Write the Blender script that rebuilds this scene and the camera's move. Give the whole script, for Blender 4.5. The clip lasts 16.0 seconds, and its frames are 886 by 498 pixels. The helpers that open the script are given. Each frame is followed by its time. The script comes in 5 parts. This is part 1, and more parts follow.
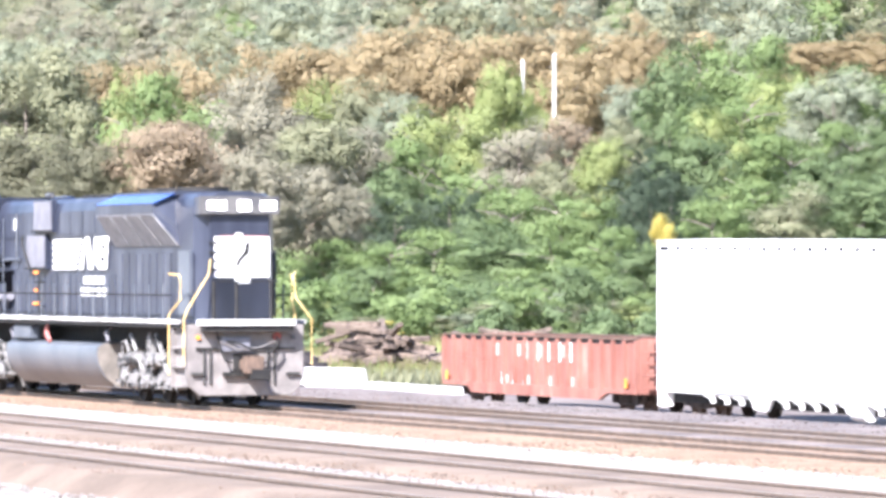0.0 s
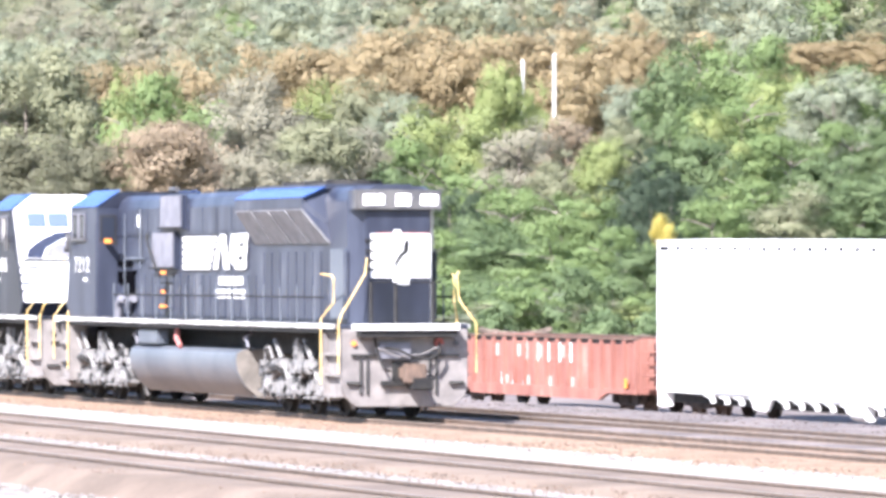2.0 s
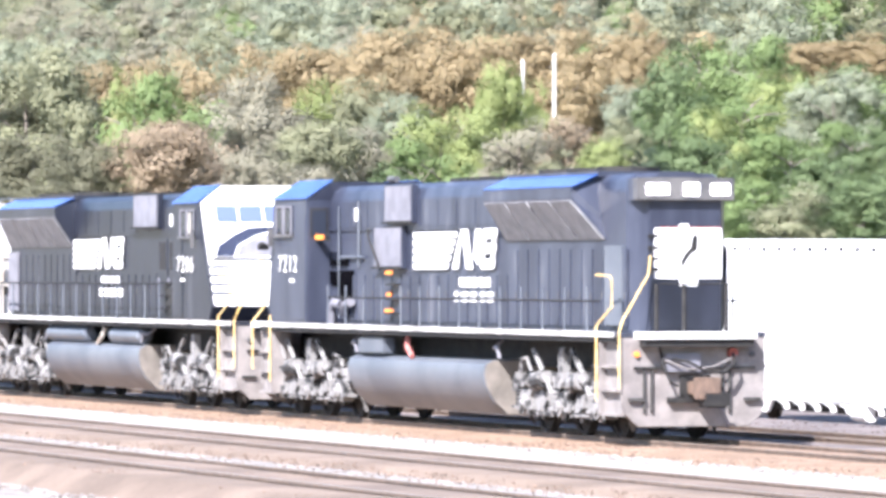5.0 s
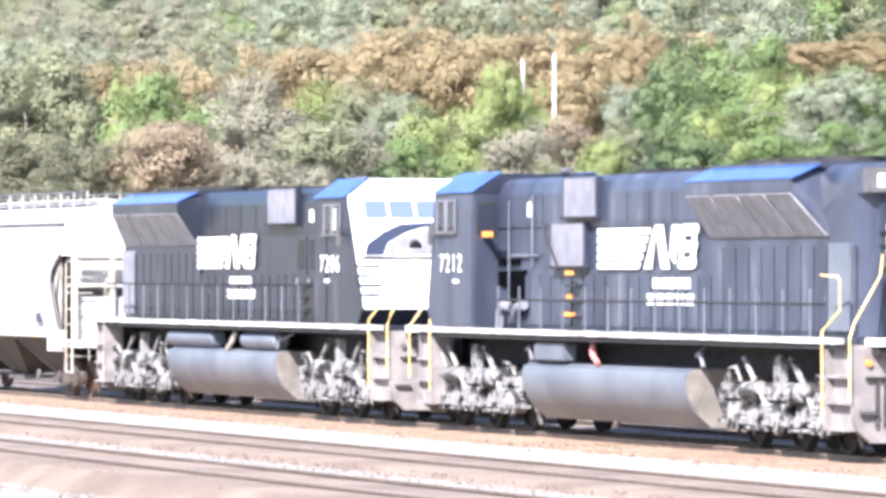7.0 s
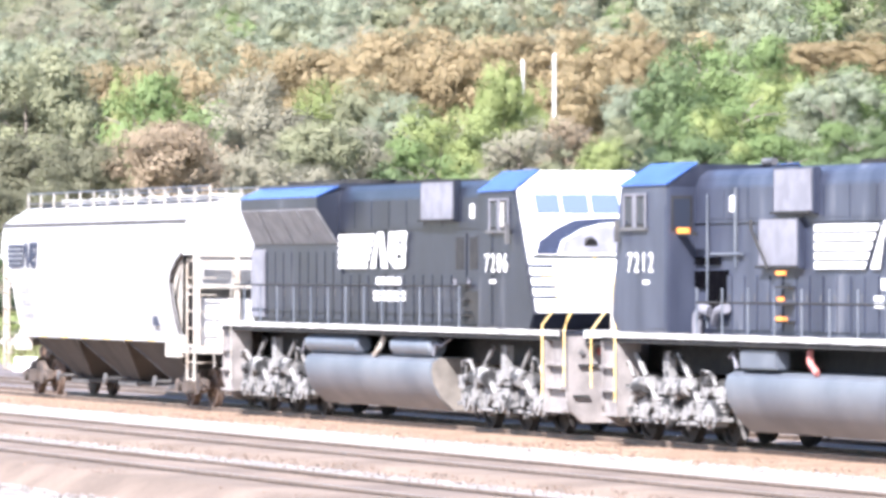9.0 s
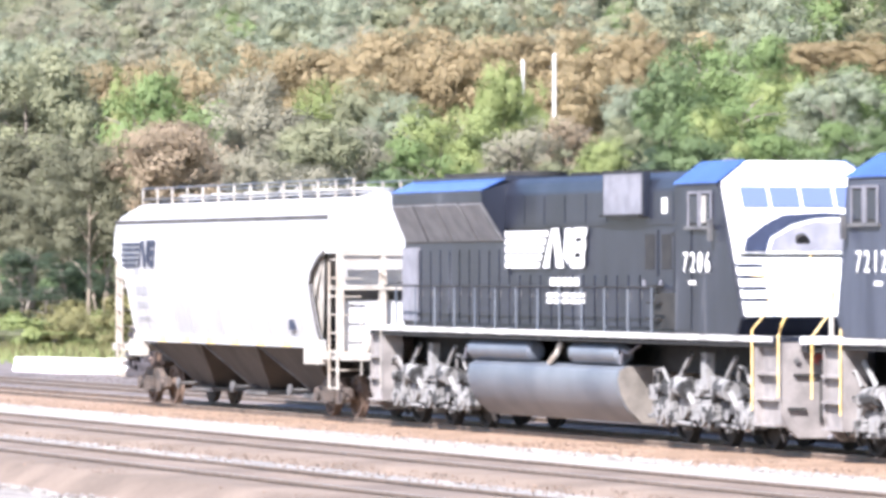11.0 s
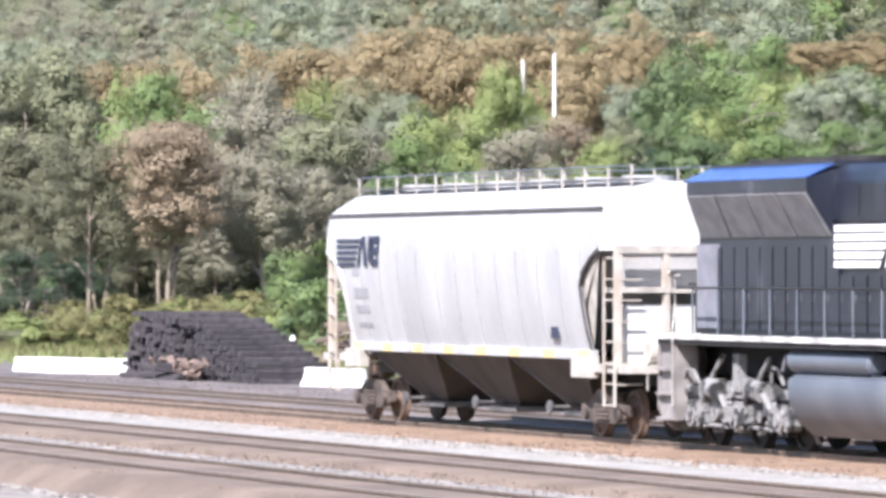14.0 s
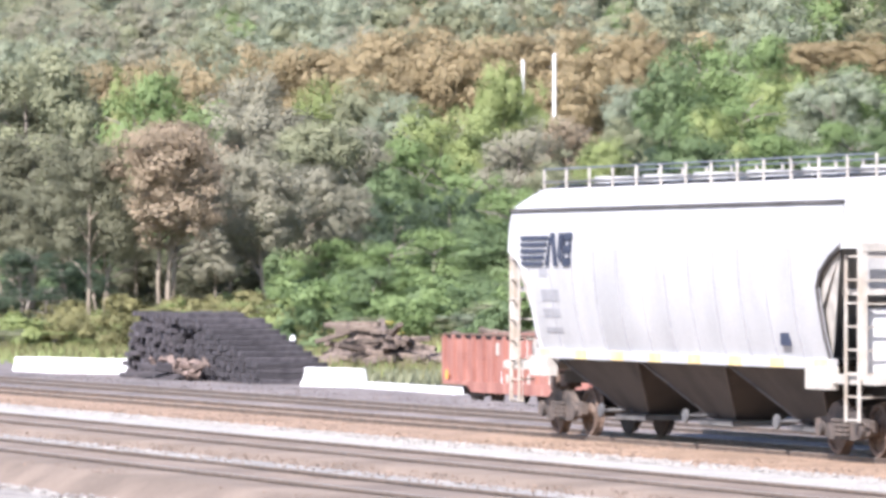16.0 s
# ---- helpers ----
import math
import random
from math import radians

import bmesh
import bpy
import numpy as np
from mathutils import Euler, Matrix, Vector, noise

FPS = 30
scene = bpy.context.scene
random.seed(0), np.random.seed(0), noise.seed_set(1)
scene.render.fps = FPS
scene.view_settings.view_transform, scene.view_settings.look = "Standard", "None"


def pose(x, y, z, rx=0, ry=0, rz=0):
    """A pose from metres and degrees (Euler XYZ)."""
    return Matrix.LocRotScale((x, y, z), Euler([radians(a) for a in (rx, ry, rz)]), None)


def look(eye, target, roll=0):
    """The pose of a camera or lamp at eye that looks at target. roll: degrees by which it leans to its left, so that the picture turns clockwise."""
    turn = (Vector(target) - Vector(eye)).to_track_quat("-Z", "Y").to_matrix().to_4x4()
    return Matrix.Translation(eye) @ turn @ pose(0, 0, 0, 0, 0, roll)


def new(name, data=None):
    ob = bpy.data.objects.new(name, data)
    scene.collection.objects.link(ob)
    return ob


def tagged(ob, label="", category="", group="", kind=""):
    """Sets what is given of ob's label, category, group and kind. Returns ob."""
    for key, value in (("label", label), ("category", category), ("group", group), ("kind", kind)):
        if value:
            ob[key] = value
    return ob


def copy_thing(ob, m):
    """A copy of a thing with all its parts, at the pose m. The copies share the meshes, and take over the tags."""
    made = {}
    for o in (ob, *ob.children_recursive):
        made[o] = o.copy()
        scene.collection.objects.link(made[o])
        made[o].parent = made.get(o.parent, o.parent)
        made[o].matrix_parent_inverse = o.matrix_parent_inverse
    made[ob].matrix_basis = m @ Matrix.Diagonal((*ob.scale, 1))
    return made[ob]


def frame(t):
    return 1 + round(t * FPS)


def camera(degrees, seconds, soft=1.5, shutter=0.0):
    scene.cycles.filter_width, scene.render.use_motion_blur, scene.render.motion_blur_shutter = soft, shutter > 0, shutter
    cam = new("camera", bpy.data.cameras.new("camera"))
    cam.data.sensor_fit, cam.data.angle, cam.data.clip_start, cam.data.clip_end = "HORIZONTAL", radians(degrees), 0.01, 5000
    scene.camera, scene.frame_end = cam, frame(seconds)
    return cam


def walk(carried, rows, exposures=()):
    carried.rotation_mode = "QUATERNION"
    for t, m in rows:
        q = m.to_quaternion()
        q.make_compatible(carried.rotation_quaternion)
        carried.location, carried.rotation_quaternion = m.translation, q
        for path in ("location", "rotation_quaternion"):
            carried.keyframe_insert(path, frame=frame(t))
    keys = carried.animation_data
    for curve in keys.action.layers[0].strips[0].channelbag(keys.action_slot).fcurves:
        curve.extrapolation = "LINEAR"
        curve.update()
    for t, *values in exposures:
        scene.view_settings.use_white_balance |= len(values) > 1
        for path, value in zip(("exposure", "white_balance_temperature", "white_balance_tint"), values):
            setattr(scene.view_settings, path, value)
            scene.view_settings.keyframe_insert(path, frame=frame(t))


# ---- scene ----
# The rails of the running track lie at z = 0 along x; the train runs towards +x.
EYE = (80.0, -39.36, 3.02)
cam = camera(8.74, 16.0, soft=3.6, shutter=0.15)
VIEW = Matrix.Translation(EYE) @ Euler((radians(90.218), 0, radians(71.036))).to_matrix().to_4x4()
walk(cam, [(0.0, VIEW), (16.0, VIEW)],
     exposures=[(t, e + 0.08, 6020, 17) for t, e in ((0.0, 2.03), (1.5, 1.99), (4.0, 1.86), (6.5, 2.0), (9.0, 2.0), (11.5, 1.7), (12.5, 1.56), (13.5, 1.43), (14.5, 1.38), (15.5, 1.44), (16.0, 1.53))])

# ---- light ----
SUN_FROM = Vector((0.46, -0.53, 0.71)).normalized()
world = bpy.data.worlds.new("sky")
scene.world = world
world.use_nodes = True
sky = world.node_tree.nodes.new("ShaderNodeTexSky")
sky.sky_type, sky.sun_disc = "NISHITA", False
sky.sun_elevation = math.asin(SUN_FROM.z)
sky.sun_rotation = math.atan2(SUN_FROM.x, SUN_FROM.y)
world.node_tree.links.new(sky.outputs[0], world.node_tree.nodes["Background"].inputs[0])
world.node_tree.nodes["Background"].inputs[1].default_value = 0.095
sun = new("sun", bpy.data.lights.new("sun", "SUN"))
sun.data.energy, sun.data.angle, sun.data.color = 4.9, radians(0.6), (1.0, 0.95, 0.87)
sun.matrix_world = look(SUN_FROM * 50, (0, 0, 0))


# ---- materials ----
def material(name, a, b, scale=4.0, rough=0.7, metal=0.0, fine=40.0, bump=0.3, third=None, streak=1.0, vary=0.0, island=0.0, grit=0.25):
    """A surface that wanders between the colours a and b at a coarse scale, with fine grain and relief."""
    m = bpy.data.materials.new(name)
    m.use_nodes = True
    n, k = m.node_tree.nodes, m.node_tree.links
    shader = n["Principled BSDF"]
    shader.inputs["Roughness"].default_value, shader.inputs["Metallic"].default_value = rough, metal
    where, stretch = n.new("ShaderNodeTexCoord"), n.new("ShaderNodeMapping")
    stretch.inputs["Scale"].default_value = (1, 1, streak)
    k.new(where.outputs["Object"], stretch.inputs["Vector"])
    coarse, grain = n.new("ShaderNodeTexNoise"), n.new("ShaderNodeTexNoise")
    for tex, s, d in ((coarse, scale, 5.0), (grain, fine, 3.0)):
        tex.inputs["Scale"].default_value, tex.inputs["Detail"].default_value = s, d
        k.new(stretch.outputs["Vector"], tex.inputs["Vector"])
    ramp = n.new("ShaderNodeValToRGB")
    ramp.color_ramp.elements[0].position, ramp.color_ramp.elements[1].position = 0.36, 0.64
    ramp.color_ramp.elements[0].color, ramp.color_ramp.elements[1].color = (*a, 1), (*b, 1)
    if third:
        e = ramp.color_ramp.elements.new(0.7)
        e.color = (*third, 1)
    k.new(coarse.outputs["Fac"], ramp.inputs["Fac"])
    mix = n.new("ShaderNodeMix")
    mix.data_type, mix.blend_type = "RGBA", "OVERLAY"
    mix.inputs["Factor"].default_value = grit
    k.new(ramp.outputs["Color"], mix.inputs["A"])
    k.new(grain.outputs["Fac"], mix.inputs["B"])
    out = mix.outputs["Result"]
    if vary or island:
        hsv = n.new("ShaderNodeHueSaturation")
        span = n.new("ShaderNodeMapRange")
        if vary:
            k.new(n.new("ShaderNodeObjectInfo").outputs["Random"], span.inputs["Value"])
        else:
            k.new(n.new("ShaderNodeNewGeometry").outputs["Random Per Island"], span.inputs["Value"])
        w = vary or island
        span.inputs["To Min"].default_value, span.inputs["To Max"].default_value = 1 - w, 1 + w
        k.new(span.outputs["Result"], hsv.inputs["Value"])
        k.new(out, hsv.inputs["Color"])
        out = hsv.outputs["Color"]
    k.new(out, shader.inputs["Base Color"])
    if bump:
        relief = n.new("ShaderNodeBump")
        relief.inputs["Strength"].default_value, relief.inputs["Distance"].default_value = bump, 0.02
        k.new(grain.outputs["Fac"], relief.inputs["Height"])
        k.new(relief.outputs["Normal"], shader.inputs["Normal"])
    return m


def leaf_material(name, a, b):
    m = material(name, a, b, scale=0.5, rough=0.6, fine=6.0, bump=0, island=0.12, grit=0.15)
    n, k = m.node_tree.nodes, m.node_tree.links
    shader, out = n["Principled BSDF"], n["Material Output"]
    thin, both = n.new("ShaderNodeBsdfTranslucent"), n.new("ShaderNodeMixShader")
    k.new(shader.inputs["Base Color"].links[0].from_socket, thin.inputs["Color"])
    shader.inputs["Specular IOR Level"].default_value = 0.2
    both.inputs[0].default_value = 0.42
    k.new(shader.outputs[0], both.inputs[1])
    k.new(thin.outputs[0], both.inputs[2])
    k.new(both.outputs[0], out.inputs["Surface"])
    return m


BLACK = material("black_paint", (0.021, 0.025, 0.042), (0.046, 0.053, 0.077), 1.6, 0.38, fine=60, bump=0.05, streak=0.25, third=(0.085, 0.091, 0.112))
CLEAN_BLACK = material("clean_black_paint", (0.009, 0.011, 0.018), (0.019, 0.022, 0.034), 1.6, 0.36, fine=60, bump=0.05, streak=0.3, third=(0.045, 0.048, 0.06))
# Roof slopes' blue is the sky's reflection, put into the base colour.
BLUE = material("sky_blue_roof", (0.02, 0.05, 0.17), (0.032, 0.075, 0.22), 1.5, 0.25, fine=60, bump=0.03)
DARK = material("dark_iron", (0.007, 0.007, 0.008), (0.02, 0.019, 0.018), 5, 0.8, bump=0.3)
BATTERY = material("brownish_black_paint", (0.014, 0.013, 0.012), (0.028, 0.025, 0.022), 3, 0.6, bump=0.1)
GREY = material("grey_underframe", (0.06, 0.06, 0.065), (0.12, 0.117, 0.115), 2.0, 0.5, bump=0.2)
TRUCK = material("dusty_truck_grey", (0.026, 0.026, 0.027), (0.2, 0.196, 0.193), 3.6, 0.8, bump=0.5)
TRUCK_RAMP = TRUCK.node_tree.nodes["Color Ramp"].color_ramp.elements  # hard-edged dark blotches, painted as shaded gaps between the castings
TRUCK_RAMP[0].position, TRUCK_RAMP[1].position = 0.435, 0.51
# Dark colour stands for the shade between truck castings; ribs and glands share it.
SHADED = material("dark_casting", (0.02, 0.02, 0.02), (0.06, 0.058, 0.056), 4, 0.7, bump=0.4)
TANK = material("tank_grey", (0.078, 0.090, 0.112), (0.120, 0.133, 0.153), 1.0, 0.42, bump=0.1)
PILOT = material("pilot_grey", (0.155, 0.142, 0.137), (0.245, 0.225, 0.216), 2.5, 0.7, bump=0.3)
GRILLE = material("radiator_grille", (0.15, 0.15, 0.158), (0.222, 0.221, 0.23), 3, 0.6, bump=0.4, fine=90)
PANEL = material("pale_intake_panel", (0.136, 0.136, 0.157), (0.185, 0.184, 0.209), 3, 0.6, bump=0.3, fine=90)
WHITE = material("white_paint", (0.70, 0.70, 0.69), (0.82, 0.82, 0.81), 2, 0.45, bump=0.05)
DUSTYWHITE = material("dusty_white_paint", (0.26, 0.25, 0.24), (0.58, 0.57, 0.55), 1.3, 0.55, bump=0.1)
FILLER = material("pinkish_red_paint", (0.36, 0.12, 0.11), (0.45, 0.17, 0.15), 5, 0.6, bump=0.05)
REDLINE = material("dull_red_paint", (0.22, 0.05, 0.04), (0.32, 0.08, 0.06), 5, 0.6, bump=0.05)
YELLOW = material("yellow_rail_paint", (0.56, 0.39, 0.14), (0.68, 0.52, 0.25), 4, 0.5, bump=0.1)
REFLECTOR = material("yellow_reflector", (0.55, 0.39, 0.16), (0.63, 0.47, 0.23), 4, 0.5, bump=0)
ORANGE = material("orange_marking", (0.75, 0.22, 0.03), (0.85, 0.32, 0.06), 4, 0.5, bump=0.1)
HOPPER = material("pale_hopper_paint", (0.297, 0.295, 0.297), (0.360, 0.357, 0.358), 1.0, 0.55, bump=0.1, streak=0.35, third=(0.387, 0.384, 0.383))
# Lighter copy of HOPPER: strong sunlight put into the end walls' colour.
HOPPER_END = material("sunlit_hopper_paint", (0.46, 0.457, 0.455), (0.55, 0.546, 0.54), 1.0, 0.55, bump=0.1)
CREAM = material("dusty_cream_frame", (0.28, 0.26, 0.23), (0.42, 0.39, 0.35), 3, 0.65, bump=0.2)
BEIGE = material("dusty_beige_tank_end", (0.13, 0.118, 0.105), (0.21, 0.19, 0.168), 2.5, 0.6, bump=0.2)
TAN = material("rust_stained_cream", (0.317, 0.270, 0.220), (0.405, 0.380, 0.342), 3, 0.65, bump=0.2)
HOPPER_DARK = material("dark_hopper_grey", (0.035, 0.032, 0.031), (0.065, 0.058, 0.055), 1.5, 0.8, bump=0.2)
# Chute dust darkened below its own tone, as in the wagon's shadow.
OUTLET = material("dusty_darkened_chute_paint", (0.026, 0.023, 0.022), (0.055, 0.048, 0.044), 1.2, 0.8, bump=0.2, streak=0.4)
NAVY = material("navy_marking", (0.014, 0.019, 0.040), (0.022, 0.029, 0.056), 4, 0.5, bump=0)
FADED = material("faded_lettering", (0.21, 0.21, 0.22), (0.26, 0.26, 0.27), 6, 0.6, bump=0)
BOGIE = material("rusty_bogie_casting", (0.04, 0.034, 0.031), (0.105, 0.08, 0.066), 4, 0.8, bump=0.4)
RUSTY = material("rusty_wheel", (0.085, 0.06, 0.046), (0.155, 0.105, 0.078), 6, 0.75, bump=0.3)
GONDOLA = material("faded_red_paint", (0.205, 0.085, 0.066), (0.295, 0.135, 0.105), 1.6, 0.75, bump=0.25, streak=0.4, third=(0.35, 0.2, 0.16))
BOXCAR = material("white_boxcar_paint", (0.74, 0.74, 0.74), (0.84, 0.84, 0.83), 1.0, 0.5, bump=0.05)
RAIL = material("rail_steel", (0.09, 0.068, 0.053), (0.165, 0.124, 0.096), 6, 0.55, bump=0.2)
HEAD = material("polished_rail_head", (0.24, 0.215, 0.19), (0.36, 0.33, 0.3), 8, 0.42, 0.7, bump=0.05)
TIE = material("weathered_tie_timber", (0.075, 0.055, 0.045), (0.15, 0.115, 0.09), 5, 0.9, bump=0.5, vary=0.3)
CREOSOTE = material("creosoted_tie_timber", (0.024, 0.021, 0.024), (0.054, 0.047, 0.051), 4, 0.85, bump=0.5, vary=0.35)
SPLINTER = material("split_timber", (0.08, 0.055, 0.046), (0.175, 0.13, 0.108), 5, 0.9, bump=0.4, vary=0.35)
EARTH = material("yard_earth", (0.100, 0.074, 0.056), (0.160, 0.121, 0.093), 0.5, 0.95, fine=12, bump=0.6)
CINDER = material("grey_cinder", (0.072, 0.06, 0.058), (0.148, 0.123, 0.114), 0.45, 0.95, fine=14, bump=0.6)
BROWN = material("rust_stained_ballast", (0.15, 0.098, 0.062), (0.225, 0.15, 0.1), 0.9, 0.95, fine=14, bump=0.7)
PALE = material("fresh_limestone_ballast", (0.200, 0.188, 0.172), (0.285, 0.269, 0.248), 1.5, 0.95, fine=14, bump=0.7)
STONE = material("limestone_lumps", (0.192, 0.180, 0.166), (0.275, 0.258, 0.240), 3, 0.95, bump=0.3, island=0.2)
BROWNSTONE = material("rusty_stone_lumps", (0.12, 0.083, 0.062), (0.195, 0.14, 0.106), 3, 0.95, bump=0.3, island=0.35)
GRAVEL = material("pale_yard_gravel", (0.125, 0.11, 0.096), (0.225, 0.203, 0.184), 1.6, 0.95, fine=12, bump=0.7)
SCRUB = material("hill_floor", (0.05, 0.06, 0.03), (0.11, 0.10, 0.055), 0.15, 0.95, fine=3, bump=0.6)
BARK = material("grey_bark", (0.14, 0.12, 0.10), (0.27, 0.235, 0.20), 3, 0.9, bump=0.6, streak=0.3)
PALEBARK = material("pale_bark", (0.165, 0.135, 0.1), (0.25, 0.208, 0.16), 3, 0.9, bump=0.5, streak=0.3)
CONCRETE = material("pale_concrete", (0.58, 0.57, 0.56), (0.74, 0.73, 0.72), 1.5, 0.85, bump=0.3)
GALV = material("grey_pole", (0.55, 0.54, 0.53), (0.7, 0.69, 0.68), 3, 0.6, bump=0.1)
LEAVES = {
    "green": leaf_material("green_leaves", (0.140, 0.198, 0.078), (0.214, 0.281, 0.118)),
    "deep": leaf_material("deep_green_leaves", (0.110, 0.155, 0.074), (0.165, 0.218, 0.104)),
    "yellow": leaf_material("yellow_green_leaves", (0.202, 0.245, 0.093), (0.289, 0.327, 0.136)),
    "olive": leaf_material("grey_olive_leaves", (0.191, 0.199, 0.123), (0.267, 0.275, 0.169)),
    # Dull leaves darkened further to put in the shade of the wood's edge.
    "dusk": leaf_material("dull_shade_dark_leaves", (0.118, 0.119, 0.076), (0.178, 0.176, 0.114)),
    "grey": leaf_material("grey_brown_leaves", (0.212, 0.202, 0.148), (0.292, 0.277, 0.204)),
    "orange": leaf_material("orange_brown_leaves", (0.256, 0.204, 0.116), (0.332, 0.268, 0.156)),
    "russet": leaf_material("russet_leaves", (0.262, 0.21, 0.145), (0.34, 0.272, 0.19)),
    # Sage leaves paled and blued; the hill's haze is put into their colour.
    "pale": leaf_material("haze_pale_sage_leaves", (0.203, 0.230, 0.162), (0.279, 0.306, 0.215)),
    # Near-black green paints the shaded hollows between crowns; no separate species.
    "shade": leaf_material("shade_dark_leaves", (0.046, 0.066, 0.042), (0.077, 0.104, 0.064)),
    "straw": leaf_material("dry_weed_leaves", (0.165, 0.158, 0.072), (0.245, 0.228, 0.105)),
    "gold": leaf_material("golden_leaves", (0.436, 0.371, 0.098), (0.567, 0.491, 0.153)),
}
VOID = material("flat_black", (0.002, 0.002, 0.003), (0.005, 0.005, 0.006), 3, 0.9, bump=0)
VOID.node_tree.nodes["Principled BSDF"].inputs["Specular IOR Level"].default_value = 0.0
# Blue base colour carries the sky's reflection in the windscreen.
GLASS = bpy.data.materials.new("sky_blue_cab_glass")
GLASS.use_nodes = True
GLASS.node_tree.nodes["Principled BSDF"].inputs["Base Color"].default_value = (0.1, 0.13, 0.25, 1)
GLASS.node_tree.nodes["Principled BSDF"].inputs["Roughness"].default_value = 0.03
GLASS.node_tree.nodes["Principled BSDF"].inputs["IOR"].default_value = 1.8
# Shaded copy of the glass: dark colour, weak reflection.
DARK_GLASS = bpy.data.materials.new("shaded_cab_glass")
DARK_GLASS.use_nodes = True
DARK_GLASS.node_tree.nodes["Principled BSDF"].inputs["Base Color"].default_value = (0.022, 0.027, 0.04, 1)
DARK_GLASS.node_tree.nodes["Principled BSDF"].inputs["Roughness"].default_value = 0.12
DARK_GLASS.node_tree.nodes["Principled BSDF"].inputs["Specular IOR Level"].default_value = 0.25
GLOW = bpy.data.materials.new("glowing_white_face")
GLOW.use_nodes = True
GLOW.node_tree.nodes["Principled BSDF"].inputs["Emission Color"].default_value = (1, 0.97, 0.9, 1)
GLOW.node_tree.nodes["Principled BSDF"].inputs["Emission Strength"].default_value = 1.2


# ---- mesh helpers ----
def box(bm, x0, x1, y0, y1, z0, z1, m=None):
    """A box between two corners, with the turn m after it."""
    vs = [bm.verts.new((x, y, z)) for x in (x0, x1) for y in (y0, y1) for z in (z0, z1)]
    for f in ((0, 1, 3, 2), (4, 6, 7, 5), (0, 4, 5, 1), (2, 3, 7, 6), (0, 2, 6, 4), (1, 5, 7, 3)):
        bm.faces.new([vs[i] for i in f])
    if m:
        for v in vs:
            v.co = m @ v.co
    return bm


def loft(bm, rings, ends=True):
    """A skin through rings of as many points each, closed at both ends if wanted."""
    rows = [[bm.verts.new(p) for p in ring] for ring in rings]
    n = len(rows[0])
    for a, b in zip(rows, rows[1:]):
        for i in range(n):
            bm.faces.new((a[i], a[(i + 1) % n], b[(i + 1) % n], b[i]))
    if ends:
        bm.faces.new(rows[0][::-1])
        bm.faces.new(rows[-1])
    return bm


def along_x(bm, profile, x0, x1):
    return loft(bm, [[(x, y, z) for y, z in profile] for x in (x0, x1)])


def along_y(bm, profile, y0, y1):
    return loft(bm, [[(x, y, z) for x, z in profile] for y in (y0, y1)])


def tube(bm, points, r, seg=6):
    """A round bar through the points."""
    pts = [Vector(p) for p in points]
    rings = []
    for i, p in enumerate(pts):
        d = (pts[min(i + 1, len(pts) - 1)] - pts[max(i - 1, 0)]).normalized()
        side = d.orthogonal().normalized() if abs(d.z) > 0.99 else d.cross(Vector((0, 0, 1))).normalized()
        up = side.cross(d)
        rr = r[i] if isinstance(r, (list, tuple)) else r
        rings.append([p + rr * (math.cos(a) * side + math.sin(a) * up) for a in (k * math.tau / seg for k in range(seg))])
    return loft(bm, rings)


def disc(bm, c, axis, r, depth, seg=20):
    a = Vector(axis).normalized() * depth / 2
    return tube(bm, [Vector(c) - a, Vector(c) + a], r, seg)


def part(name, bm, mat, parent=None, label="", bevel=0.0, smooth=False):
    if bevel:
        bmesh.ops.bevel(bm, geom=bm.edges[:], offset=bevel, segments=2, affect="EDGES", clamp_overlap=True)
    bmesh.ops.recalc_face_normals(bm, faces=bm.faces[:])
    me = bpy.data.meshes.new(name)
    bm.to_mesh(me)
    bm.free()
    if smooth:
        me.polygons.foreach_set("use_smooth", [True] * len(me.polygons))
        me.set_sharp_from_angle(angle=radians(35))
    me.materials.append(mat)
    ob = new(name, me)
    if parent:
        ob.parent = parent
    return tagged(ob, label)


def B():
    return bmesh.new()


def lettering(text, size, mat, parent, m, label=""):
    """Flat characters as a thin mesh."""
    curve = bpy.data.curves.new("lettering", "FONT")
    curve.body, curve.size, curve.extrude, curve.align_x = text, size, 0.004, "CENTER"
    ob = bpy.data.objects.new("lettering", curve)
    me = bpy.data.meshes.new_from_object(ob)
    bpy.data.objects.remove(ob)
    me.materials.clear()
    me.materials.append(mat)
    made = new("lettering", me)
    made.parent, made.matrix_basis = parent, m
    return tagged(made, label)


# ---- ground ----
def ease(u):
    u = min(1, max(0, u))
    return u * u * (3 - 2 * u)


def ground_z(x, y):
    if y < 10:
        z = -0.42 + 0.12 * min(1, max(0, (y - 2.5) / 2))
    elif y < 13:
        z = -0.3 - 0.7 * (y - 10) / 3
    else:
        z = -1.0
    if y > 40:
        z += 0.12 * (y - 40) + 0.0010 * (y - 40) ** 2
        z += 0.8 * noise.noise((x * 0.04, y * 0.04, 0)) * min(1, (y - 40) / 20)
        z -= 4.4 * ease((y - 44) / 28) * (1 - ease((y - 115) / 45))
    return z


